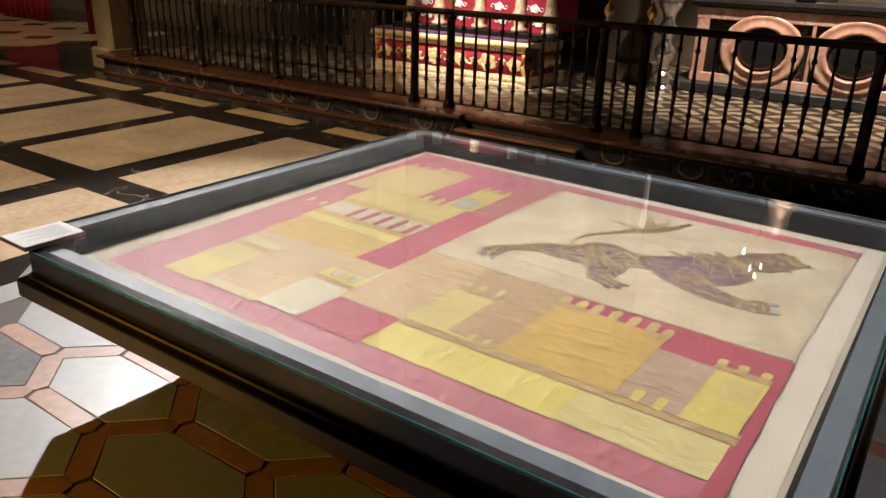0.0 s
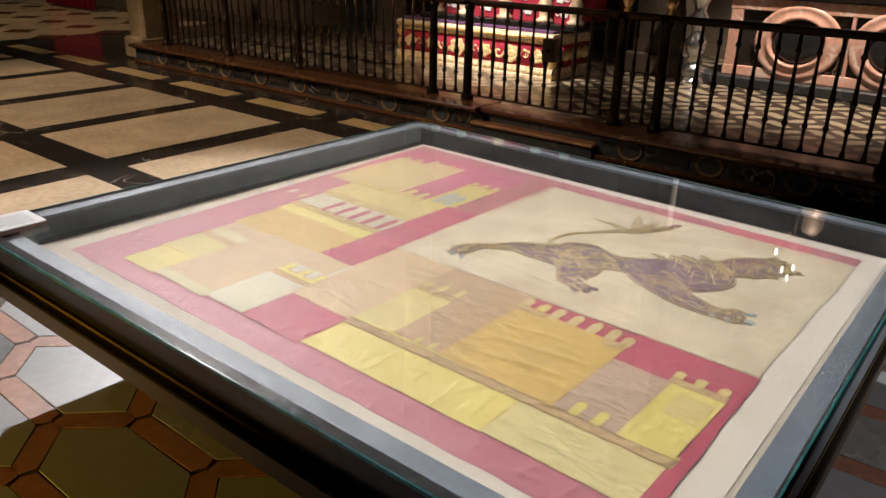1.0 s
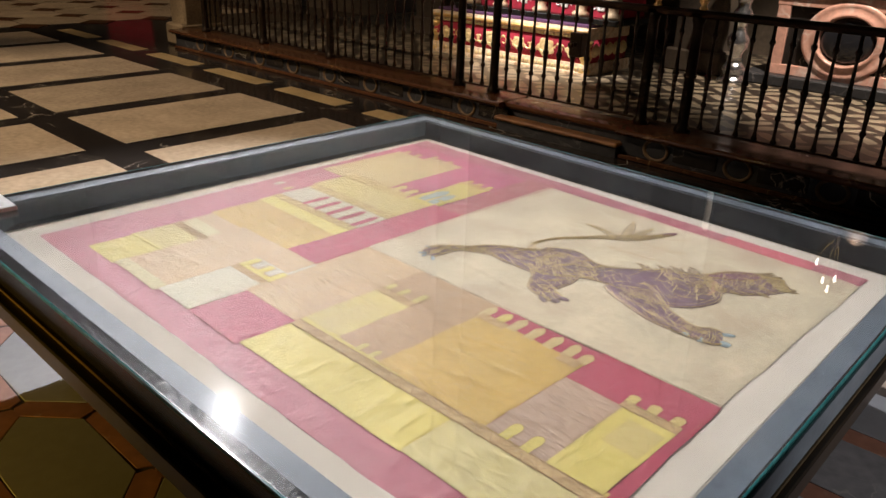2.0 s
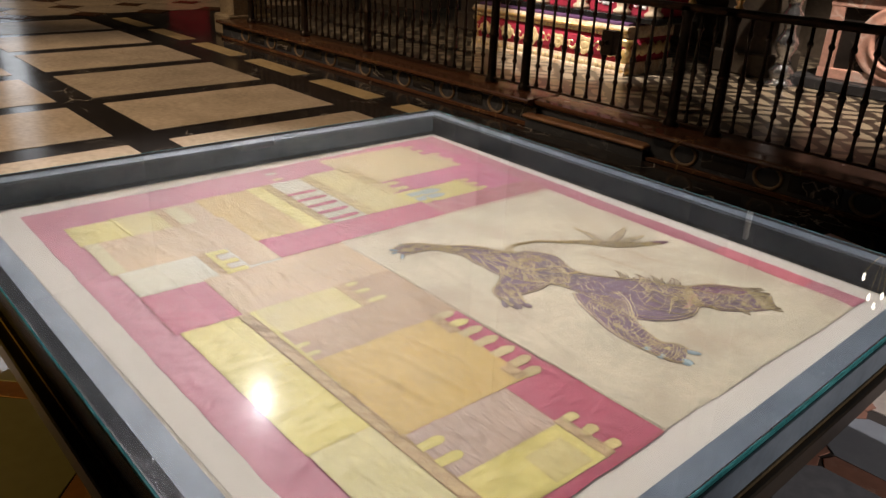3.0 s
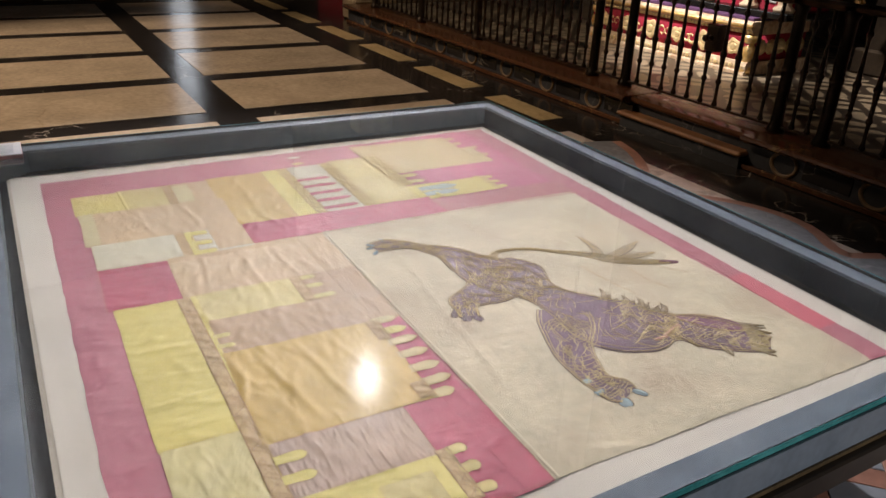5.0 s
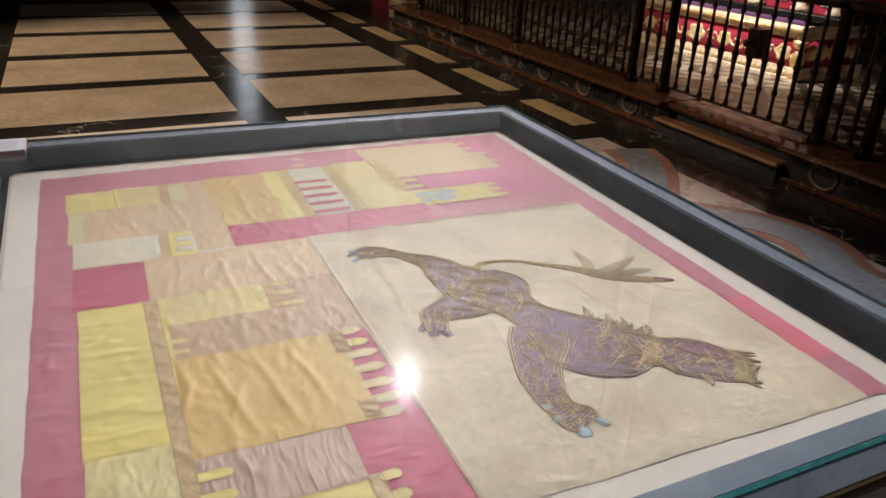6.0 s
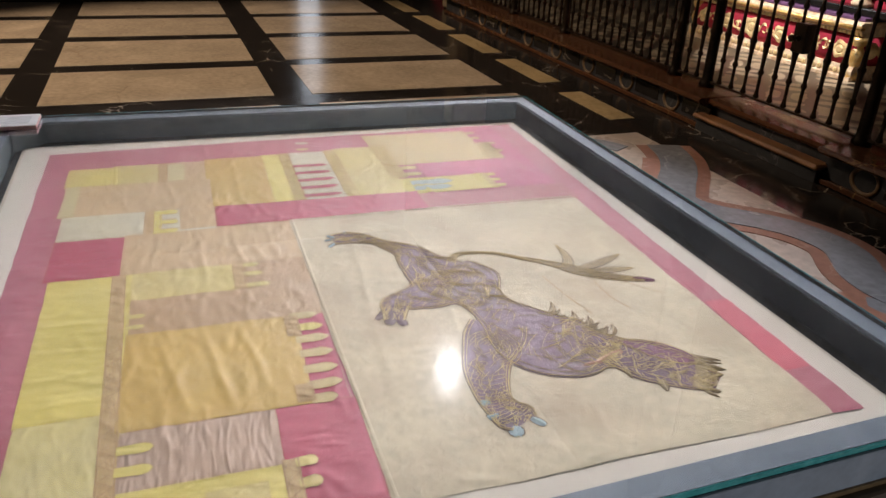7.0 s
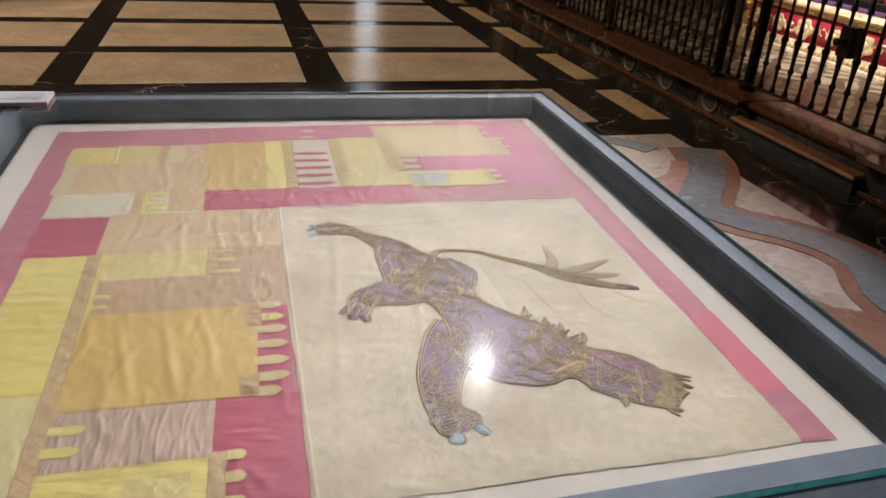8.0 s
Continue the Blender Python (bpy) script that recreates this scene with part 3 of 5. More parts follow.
def railing(x0, x1, posts, label, knobs=()):
    ob = thing("railing", label, "railing", group="chapel railing")
    bm = bmesh.new()
    sweep(bm, [(-0.032, 0.0), (-0.045, 0.012), (-0.045, 0.035), (-0.028, 0.055), (0.028, 0.055), (0.045, 0.035), (0.045, 0.012), (0.032, 0.0)], [(x0 - 0.04, RAIL_Y, 1.115), (x1 + 0.04, RAIL_Y, 1.115)])
    part("handrail", bm, RAIL_METAL, ob, "worn bronze handrail")
    bm = bmesh.new()
    box(bm, x0, x1, RAIL_Y - 0.016, RAIL_Y + 0.016, 0.285, 0.303, 0.004)
    part("bottom_rail", bm, IRON, ob)
    for p in posts:
        o = new("post", POST)
        o.location, o.parent = (p, RAIL_Y, 0.25), ob
    ends = sorted(posts)
    for a, b in zip(ends, ends[1:]):
        count = max(1, round((b - a) / 0.137)) - 1
        for i in range(count):
            o = new("baluster", BALUSTER)
            o.location, o.parent = (a + (b - a) * (i + 1) / (count + 1), RAIL_Y, 0.30), ob
            o.rotation_euler = (0, 0, 0.7 * i)
            o.scale = (1, 1, 1.035)
    for x in knobs:
        bm = bmesh.new()
        lathe(bm, [(0.02, 0.0), (0.034, 0.01), (0.016, 0.03), (0.030, 0.055), (0.042, 0.085), (0.040, 0.11), (0.022, 0.135), (0.010, 0.15), (0.014, 0.162), (0.004, 0.175)], 16, (x, RAIL_Y, 1.168))
        part("knob", bm, GOLD, ob, "gilt ball finial", True)
    return ob


railing(-8.77, -4.07, [-8.77, -7.40, -6.07, -4.07], "dark bronze railing with slender turned balusters")
railing(-4.07, -3.64, [-4.07, -3.64], "short bronze railing panel beside the chapel gate")
gate = railing(-3.64, -2.077, [-3.64, -2.077], "closed bronze chapel gate of turned balusters", [-3.64, -2.06])
railing(-2.077, -1.71, [-2.077, -1.71], "short bronze railing panel between two posts", [-1.69])
railing(-1.71, 5.4, [-1.71, -0.015, 1.75, 3.55, 5.4], "dark bronze railing with turned balusters and stout posts")
bm = bmesh.new()
box(bm, -2.805, -2.685, 6.105, 6.20, 0.70, 0.895, 0.008)
lock_box = part("lock_box", bm, IRON, gate, "dark iron lock box")
bm = bmesh.new()
lathe(bm, [(0.004, 0.0), (0.022, 0.0), (0.022, 0.006), (0.010, 0.012), (0.010, 0.05), (0.026, 0.056), (0.026, 0.068), (0.003, 0.072)], 12)
knob = part("lock_knob", bm, RAIL_METAL, lock_box, "worn bronze knob", True)
knob.matrix_local = pose(-2.745, 6.104, 0.80, 90, 0, 0)
# ---------------------------------------------------------------- the display case
CASE = pose(-2.25, 3.804, 0, 0, 0, -1.897)
WIDE, DEEP = 2.818, 2.533
TOP = 0.638


def outline(off_l, off_f, off_r, off_n, cut=0.21):
    """The case's plan, inset on each side; two sides run slightly askew and one corner is cut off."""
    u0, v0 = off_l, off_f - 0.015

    def near(u):
        return DEEP - off_n - 0.036 * u

    def side(v):
        return WIDE - off_r + 0.034 * (v - 1.2)

    u1 = side(near(WIDE))
    return [(u0, -v0), (side(v0), -v0), (u1, -near(u1)), (u0 + cut, -near(u0 + cut)), (u0, -near(u0) + cut)]


def frame_ring(bm, outer, inner, z0, z1):
    k = len(outer)
    a0 = [bm.verts.new((*p, z0)) for p in outer]
    a1 = [bm.verts.new((*p, z1)) for p in outer]
    b0 = [bm.verts.new((*p, z0)) for p in inner]
    b1 = [bm.verts.new((*p, z1)) for p in inner]
    for i in range(k):
        j = (i + 1) % k
        for q in ((a0[i], a0[j], a1[j], a1[i]), (b0[j], b0[i], b1[i], b1[j]), (a1[i], a1[j], b1[j], b1[i]), (a0[j], a0[i], b0[i], b0[j])):
            bm.faces.new(q)
    return bm


case = thing("display_case", "low dark metal display case with thick glass top", "display case", CASE)
bm = bmesh.new()
solid(bm, outline(0.55, 0.55, 0.55, 0.42), 0.003, 0.40)
part("pedestal", bm, CASE_DARK, case, "dark recessed pedestal")
bm = bmesh.new()
solid(bm, outline(0.20, 0.20, 0.20, 0.20), 0.40, 0.459)
part("underframe", bm, CASE_DARK, case)
bm = bmesh.new()
solid(bm, outline(-0.03, -0.03, -0.03, -0.045, 0.20), 0.460, 0.528, 0.005)
part("ledge", bm, CASE_METAL, case, "projecting bronze-brown metal ledge")
bm = bmesh.new()
frame_ring(bm, outline(0.0, 0.0, 0.0, 0.0), outline(0.012, 0.012, 0.012, 0.012, 0.208), 0.529, 0.6255)
part("body", bm, CASE_DARK, case, "black lacquered case body")
bm = bmesh.new()
frame_ring(bm, outline(-0.012, -0.012, -0.012, -0.012, 0.212), outline(-0.001, -0.001, -0.001, -0.001, 0.211), 0.5285, 0.540)
part("bead", bm, BRONZE_BEAD, case, "thin worn bronze bead")
# plate added over the black body; its grey stands for reflected light
bm = bmesh.new()
plan = outline(-0.0075, -0.0075, -0.0075, -0.0075)
solid(bm, [(plan[1][0] - 0.007, plan[1][1]), plan[1], plan[2], (plan[2][0] - 0.007, plan[2][1])], 0.5405, 0.6255, 0.001)
part("side_sheen_plate", bm, CASE_GREY, case, "added blue-grey plate for the light reflected off this side")
bm = bmesh.new()
frame_ring(bm, outline(0.013, 0.013, 0.013, 0.013, 0.207), outline(0.090, 0.072, 0.078, 0.108, 0.12), 0.529, 0.612)
part("lining", bm, CASE_WALL, case, "slate grey inner lining")
# thin panel added before the lining to darken this one side
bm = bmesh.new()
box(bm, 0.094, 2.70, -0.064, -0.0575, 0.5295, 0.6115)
part("side_dark_panel", bm, DARKENED_LINING, case, "added near-black panel that darkens the lining on one side")
bm = bmesh.new()
frame_ring(bm, outline(0.012, 0.012, 0.014, 0.046, 0.17), outline(0.088, 0.070, 0.076, 0.106, 0.12), 0.613, 0.621)
part("rim", bm, CASE_GREY, case, "blue-grey painted rim under the glass")
bm = bmesh.new()
frame_ring(bm, outline(0.0125, 0.0125, 0.0125, 0.0125, 0.207), outline(0.0128, 0.0128, 0.0138, 0.0458, 0.17), 0.6205, 0.6225)
part("seal", bm, GASKET, case, "uneven black seal along the glass edge")
bm = bmesh.new()
solid(bm, outline(0.006, 0.006, 0.006, 0.006), 0.6265, TOP)
glass_top = part("glass_top", bm, GLASS, case, "clear glass top")
glass_top.visible_shadow = False
bm = bmesh.new()
frame_ring(bm, outline(0.0, 0.0, 0.0, 0.0), outline(0.005, 0.005, 0.005, 0.005), 0.6262, TOP - 0.0005)
part("glass_edge", bm, TEAL, case, "green polished glass edge")
bm = bmesh.new()
solid(bm, outline(0.091, 0.073, 0.079, 0.109, 0.10), 0.5285, 0.5305)
part("tray", bm, CASE_DARK, case, "dark tray floor")
# wider lower board whose darker colour stands for the shade along the linen
bm = bmesh.new()
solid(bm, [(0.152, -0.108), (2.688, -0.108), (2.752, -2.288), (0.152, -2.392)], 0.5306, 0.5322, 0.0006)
part("under_board", bm, SHADED_LINEN, case, "backing board's lower edge, its shade painted in darker linen")
bm = bmesh.new()
solid(bm, [(0.165, -0.122), (2.668, -0.122), (2.735, -2.274), (0.165, -2.380)], 0.5324, 0.5338, 0.0006)
part("mat_board", bm, LINEN, case, "cream linen backing board")

# ---------------------------------------------------------------- the banner
banner = thing("heraldic_banner", "old patchwork silk banner of crimson, yellow and ivory", "banner", CASE)
BASE = 0.5345


LAYER = 0.00055


# pressed creases: the long ones by hand (u0, v0, u1, v1, height), the many short ones strewn
CREASES = [(1.87, 1.81, 2.21, 1.75, 0.0040), (1.86, 1.71, 2.20, 1.65, 0.0036), (1.87, 1.61, 2.16, 1.56, 0.0034),
           (1.20, 1.705, 1.65, 1.685, 0.0036), (1.66, 1.70, 1.84, 1.71, 0.0026), (1.22, 1.59, 1.47, 1.57, 0.0030),
           (1.24, 1.48, 1.46, 1.46, 0.0028), (1.21, 1.82, 1.46, 1.84, 0.0026), (0.73, 1.97, 0.99, 1.93, 0.0026),
           (0.73, 1.80, 0.99, 1.75, 0.0022), (0.50, 1.55, 0.98, 1.53, 0.0020), (1.58, 1.96, 1.60, 2.11, 0.0022),
           (1.75, 1.95, 1.74, 2.11, 0.0022), (1.98, 1.94, 2.00, 2.10, 0.0022), (1.28, 0.95, 2.50, 1.10, 0.0014), (1.25, 1.20, 2.45, 1.30, 0.0014)]
crease_rng = random.Random(11)
while len(CREASES) < 520:
    cu, cv = crease_rng.uniform(0.22, 2.60), crease_rng.uniform(0.18, 2.20)
    on_field = cu > 1.19 and cv < 1.37
    way = crease_rng.gauss(math.pi / 2 if (on_field or cv > 1.93 or (1.2 < cu < 1.48 and cv > 1.92)) and crease_rng.random() < 0.75 else 0.0, 0.30)
    half = crease_rng.uniform(0.02, 0.07) * (1.0 if on_field else 0.9)
    CREASES.append((cu - half * math.cos(way), cv - half * math.sin(way), cu + half * math.cos(way), cv + half * math.sin(way), crease_rng.uniform(0.0006, 0.0015) if on_field else crease_rng.uniform(0.0011, 0.0028)))
CELL = 0.06
crease_cells = collections.defaultdict(list)
for c in CREASES:
    for i in range(math.floor((min(c[0], c[2]) - 0.03) / CELL), math.floor((max(c[0], c[2]) + 0.03) / CELL) + 1):
        for j in range(math.floor((min(c[1], c[3]) - 0.03) / CELL), math.floor((max(c[1], c[3]) + 0.03) / CELL) + 1):
            crease_cells[i, j].append(c)


def relief(u, v):
    """The cloth's lie on its board: broad swells, pressed creases and a fine crinkle."""
    z = 0.0014 * noise.noise(Vector((u * 4.0, v * 7.0, 3.1))) + 0.0004 * noise.noise(Vector((u * 24, v * 30, 7.7)))
    wob = 0.010 * noise.noise(Vector((u * 9, v * 9, 4.4)))
    for u0, v0, u1, v1, high in crease_cells.get((math.floor(u / CELL), math.floor(v / CELL)), ()):
        du, dv = u1 - u0, v1 - v0
        size = du * du + dv * dv
        t = ((u - u0) * du + (v - v0) * dv) / size
        if -0.05 < t < 1.05:
            off = ((u - u0) * dv - (v - v0) * du) / math.sqrt(size) + wob
            if abs(off) < 0.026:
                z += high * math.exp(-(off / 0.0095) ** 2) * math.sin(math.pi * max(0.0, min(1.0, (t + 0.05) / 1.1))) ** 0.6
    return z


def patch(name, quad, material, layer, label="", wobble=0.004, drop=0.0):
    """A sewn piece: a quad of (u, v) corners laid over the folds, with a turned edge."""
    (a, b, c, d) = [Vector(p) for p in quad]
    nu = max(3, int((b - a).length / 0.0075))
    nv = max(3, int((d - a).length / 0.0075))
    z0 = BASE + LAYER * layer
    bm = bmesh.new()
    grid = []
    for i in range(nu + 1):
        row = []
        for j in range(nv + 1):
            s, t = i / nu, j / nv
            p = a * (1 - s) * (1 - t) + b * s * (1 - t) + c * s * t + d * (1 - s) * t
            edge = i in (0, nu) or j in (0, nv)
            if edge:
                p = p + wobble * Vector((noise.noise(Vector((p.x * 9, p.y * 9, layer))), noise.noise(Vector((p.x * 9, p.y * 9, layer + 50)))))
            z = z0 + relief(p.x, p.y) + (-0.0002 if edge else 0.0003) - drop * max(0.0, 1 - (nu - i) / 8)
            row.append(bm.verts.new((p.x, -p.y, z)))
        grid.append(row)
    for i in range(nu):
        for j in range(nv):
            bm.faces.new((grid[i][j], grid[i + 1][j], grid[i + 1][j + 1], grid[i][j + 1]))
    rim = [tuple(v.co.copy() for v in e.verts) for e in bm.edges if len(e.link_faces) == 1]
    lo = Vector((0, 0, 0.0008 if layer else 0.005))
    for p, q in rim:
        bm.faces.new([bm.verts.new(x) for x in (p, q, q - lo, p - lo)])
    return part(name, bm, material, banner, label, True)


def rect(name, u0, u1, v0, v1, material, layer, label="", skew=0.0):
    if layer > 2:
        ring = [(u0, v0), (u1, v0 + skew), (u1, v1 + skew), (u0, v1), (u0, v0)]
        for p, q in zip(ring, ring[1:]):
            stitch([p, q], 0.0008, layer)
    return patch(name, [(u0, v0), (u1, v0 + skew), (u1, v1 + skew), (u0, v1)], material, layer, label)


def finger(u, v0, v1, width, material, layer, name="merlon", point=0.35, label=""):
    """A flat battlement tongue from v0 to its blunt point at v1, lying along v."""
    bm = bmesh.new()
    z = BASE + LAYER * layer
    rows, edge = [], []
    n = 11
    for i in range(n + 1):
        s = i / n
        if s < 0.62:
            h = 0.42 + 0.09 * s + 0.02 * noise.noise(Vector((u * 30, s * 4, v1)))
        else:
            h = max(0.04, 0.49 * math.cos((s - 0.62) / 0.38 * math.pi / 2) ** point)
        v = v0 + (v1 - v0) * s
        lean = 0.04 * width * s * math.sin(u * 57)
        across_row = []
        for k in (-2, -1, 0, 1, 2):
            x = u + lean + width * h * k / 2
            across_row.append(bm.verts.new((x, -v, z + relief(x, v) + (0.0002 if abs(k) == 2 or i == n else 0.0007))))
        edge.append((u + lean - width * h, u + lean + width * h, v))
        rows.append(across_row)
    for p, q in zip(rows, rows[1:]):
        for k in range(4):
            bm.faces.new((p[k], p[k + 1], q[k + 1], q[k]))
    stitch([(e[0], e[2]) for e in edge] + [(e[1], e[2]) for e in edge[::-1]], 0.0014, layer + 0.4)
    part(name, bm, material, banner, label, True)


def fine_steps(path, step=0.012):
    pts = [Vector(p) for p in path]
    out = [pts[0]]
    for p, q in zip(pts, pts[1:]):
        n = max(1, math.ceil((q - p).length / step))
        out += [p + (q - p) * (k / n) for k in range(1, n + 1)]
    return out


def cord(path, width, layer, material=THREAD, name="cord", lift=0.0):
    bm = bmesh.new()
    z = BASE + LAYER * layer + lift
    sweep(bm, [(-width / 2, 0.0), (-width / 4, width / 9), (width / 4, width / 9), (width / 2, 0.0)], [(p.x, -p.y, z + relief(p.x, p.y)) for p in fine_steps(path)])
    part(name, bm, material, banner)


stitches = bmesh.new()


def stitch(path, width, layer):
    """A fine raised line of thread on the banner."""
    last = None
    pts = fine_steps(path)
    for i, p in enumerate(pts):
        d = pts[min(i + 1, len(pts) - 1)] - pts[max(i - 1, 0)]
        nrm = Vector((-d.y, d.x)).normalized() * width / 2
        z = BASE + LAYER * layer + relief(p.x, p.y) + 0.0006
        cur = [stitches.verts.new((p.x + nrm.x, -(p.y + nrm.y), z)), stitches.verts.new((p.x, -p.y, z + width * 0.25)), stitches.verts.new((p.x - nrm.x, -(p.y - nrm.y), z))]
        if last:
            stitches.faces.new((last[0], last[1], cur[1], cur[0]))
            stitches.faces.new((last[1], last[2], cur[2], cur[1]))
        last = cur


def worked(name, u0, u1, v0, v1, material, layer, label="", skew=0.0, step=0.046):
    """A band of hatched triangles in brown thread between two sewn lines."""
    rect(name, u0, u1, v0, v1, material, layer, label, skew)
    along_u = (u1 - u0) > (v1 - v0)
    length, wide = (u1 - u0, v1 - v0) if along_u else (v1 - v0, u1 - u0)

    def spot(la, wi):
        la = max(0.0, min(length, la))
        return (u0 + la, v0 + wi * wide + skew * la / length) if along_u else (u0 + wi * wide, v0 + la)

    for k in range(max(1, round(length / step))):
        a0 = k * step + 0.004 * noise.noise(Vector((k * 1.7, u0 * 9, v0 * 9)))
        stitch([spot(a0, 0.10), spot(a0 + step / 2, 0.90)], 0.0026, layer)
        stitch([spot(a0 + step / 2, 0.90), spot(a0 + step, 0.10)], 0.0026, layer)
        for h in (0.3, 0.6):
            stitch([spot(a0 + step * (0.5 + 0.5 * h), 0.90), spot(a0 + step * (1.0 + 0.5 * h) - 0.004, 0.16)] if k % 2 else [spot(a0 + step * 0.5 * h, 0.88 * h + 0.06), spot(a0 + step * (1 - 0.4 * h), 0.10)], 0.0017, layer)
        stitch([spot(a0 + step * q, 0.5 + 0.38 * noise.noise(Vector((k * 3.1, q * 9, u0 * 7)))) for q in (0.0, 0.2, 0.4, 0.6, 0.8, 1.0)], 0.0015, layer)
    for e in (0.0, 0.06, 0.94, 1.0):
        stitch([spot(length * q / 16, e + 0.03 * noise.noise(Vector((q * 1.9, e * 9, v0 * 8)))) for q in range(17)], 0.0018, layer)


patch("ground_cloth", [(0.196, 0.152), (2.580, 0.205), (2.596, 2.210), (0.278, 2.272)], BORDER_PINK, 0, "faded rose silk border")
# far end of the first castle
rect("crimson_field", 0.205, 1.06, 0.165, 0.62, MAGENTA, 1, "bright magenta silk", 0.010)
rect("far_border", 0.21, 1.30, 0.160, 0.262, BORDER_PINK, 2, "faded rose silk", 0.016)
rect("tower", 0.268, 0.694, 0.425, 0.930, TOWER_TAN, 3, "straw silk tower")
rect("tower_head", 0.46, 0.690, 0.365, 0.428, TOWER_TAN, 3)
rect("crimson_bar", 0.694, 0.868, 0.34, 0.785, MAGENTA, 4, "magenta silk bar")
rect("tower_foot", 0.862, 1.030, 0.525, 0.905, YELLOW, 4, "yellow silk gatehouse")
finger(0.918, 0.868, 0.690, 0.058, GREY_BLUE, 5, "gate", 0.5, "grey-blue silk gate leaf")
finger(0.978, 0.870, 0.710, 0.052, GREY_BLUE, 5, "gate", 0.5, "grey-blue silk gate leaf")
worked("worked_foot", 0.425, 0.846, 0.862, 0.925, STITCHED_YELLOW, 5)
for i in range(2):
    finger(0.742 + 0.075 * i, 0.868, 0.795, 0.040, PALE_YELLOW, 6)
for u, tip in ((0.318, 0.378), (0.402, 0.382), (0.478, 0.330), (0.590, 0.335), (0.640, 0.366), (0.682, 0.370)):
    finger(u, 0.432 if u < 0.45 else 0.40, tip, 0.034, TOWER_TAN, 4)
worked("worked_corner", 0.50, 0.60, 0.365, 0.425, GREENISH, 5)
for i in range(3):
    finger(0.884 + 0.062 * i, 0.532, 0.490, 0.032, YELLOW, 5)
worked("worked_corner", 0.872, 1.028, 0.527, 0.552, STITCHED_YELLOW, 5)
# the middle of the first castle
rect("yellow_wall", 0.428, 1.026, 0.900, 1.105, PALE_YELLOW, 3, "pale yellow silk")
worked("worked_strip", 0.446, 1.016, 1.097, 1.146, STITCHED_YELLOW, 4, "gold-embroidered strip")
rect("ivory_wall", 0.450, 1.012, 1.140, 1.304, IVORY, 3, "ivory silk panel with crimson bars")
for i in range(5):
    finger(0.630 + 0.084 * i, 1.304, 1.158, 0.034, CRIMSON, 5, "bar", 0.25)
worked("worked_strip", 0.452, 1.006, 1.300, 1.343, STITCHED_YELLOW, 4, "gold-embroidered strip")
rect("lemon_strip", 0.456, 1.006, 1.338, 1.420, LEMON, 3, "lemon silk strip")
rect("gold_wall", 0.466, 1.004, 1.415, 1.655, ORANGE, 3, "old-gold silk")
finger(0.320, 1.250, 1.192, 0.034, IVORY, 2, "tab")
finger(0.408, 1.256, 1.203, 0.030, PALE_YELLOW, 2, "tab")
# the near end of the first castle
rect("yellow_patch", 0.500, 0.704, 2.000, 2.172, YELLOW, 3, "yellow silk")
rect("pale_patch", 0.488, 0.712, 1.828, 2.004, PALE_YELLOW, 3, "pale yellow silk")
cord([(0.492, 2.000), (0.60, 1.994), (0.708, 1.988)], 0.014, 4, LEMON, "seam")
worked("worked_strip", 0.484, 0.716, 1.802, 1.833, STITCHED, 4)
rect("beige_patch", 0.482, 0.724, 1.655, 1.806, BEIGE, 3, "rose-beige silk")
rect("pale_inset", 0.50, 0.70, 1.735, 1.800, GREENISH, 4, "faded straw darn")
rect("beige_row", 0.704, 1.004, 1.640, 2.150, BEIGE, 4, "creased rose-beige silk")
rect("straw_strip", 0.698, 0.996, 2.108, 2.160, GREENISH, 5, "pale straw silk strip")
rect("ivory_row", 0.998, 1.205, 1.635, 2.142, IVORY, 5, "ivory silk row", -0.004)
rect("beige_inset", 1.000, 1.180, 1.634, 1.755, BEIGE, 6, "rose-beige silk end of the row")
worked("worked_strip", 1.000, 1.196, 1.842, 1.872, STITCHED, 6)
rect("yellow_comb", 1.000, 1.200, 1.815, 1.845, LEMON, 6, "yellow comb-shaped battlement")
for u in (1.020, 1.108, 1.186):
    finger(u, 1.820, 1.762, 0.036, LEMON, 7, point=0.2)
for u in (1.064, 1.148):
    cord([(u - 0.022, 1.766), (u - 0.022, 1.812), (u - 0.008, 1.822), (u + 0.010, 1.822), (u + 0.022, 1.812), (u + 0.022, 1.766)], 0.004, 8, DARK_THREAD, "outline_cord", 0.0006)
# the crimson bars that quarter the banner
rect("crimson_bar", 1.006, 1.185, 0.868, 1.638, CRIMSON, 6, "crimson silk bar")
rect("faded_bar", 1.046, 1.205, 0.262, 0.872, FADED_RED, 6, "faded brown-red silk bar")
rect("crimson_square", 1.200, 1.488, 1.926, 2.140, CRIMSON, 4, "crimson silk square")
rect("beige_wall", 1.185, 1.484, 1.380, 1.930, BEIGE, 5, "rose-beige silk")
# the second castle
rect("lemon_wall", 1.482, 2.168, 1.940, 2.124, LEMON, 4, "lemon yellow silk", -0.014)
rect("pale_wall", 2.162, 2.592, 1.900, 2.106, PALE_LEMON, 4, "pale yellow silk", -0.008)
worked("worked_strip", 1.486, 2.594, 1.912, 1.950, STITCHED, 6, "long gold-embroidered strip", -0.030)
rect("gold_edging", 1.486, 2.594, 1.894, 1.914, YELLOW, 6, "narrow yellow edging", -0.028)
rect("yellow_row", 1.484, 1.656, 1.600, 1.900, PALE_YELLOW, 5, "yellow silk row")
worked("worked_end", 1.486, 1.650, 1.574, 1.606, STITCHED, 7)
rect("tan_row", 1.482, 1.656, 1.380, 1.578, TAN, 5, "tan silk")
for u, tip in ((1.500, 1.525), (1.560, 1.520), (1.634, 1.503)):
    finger(u, 1.576, tip, 0.030, PALE_YELLOW, 6)
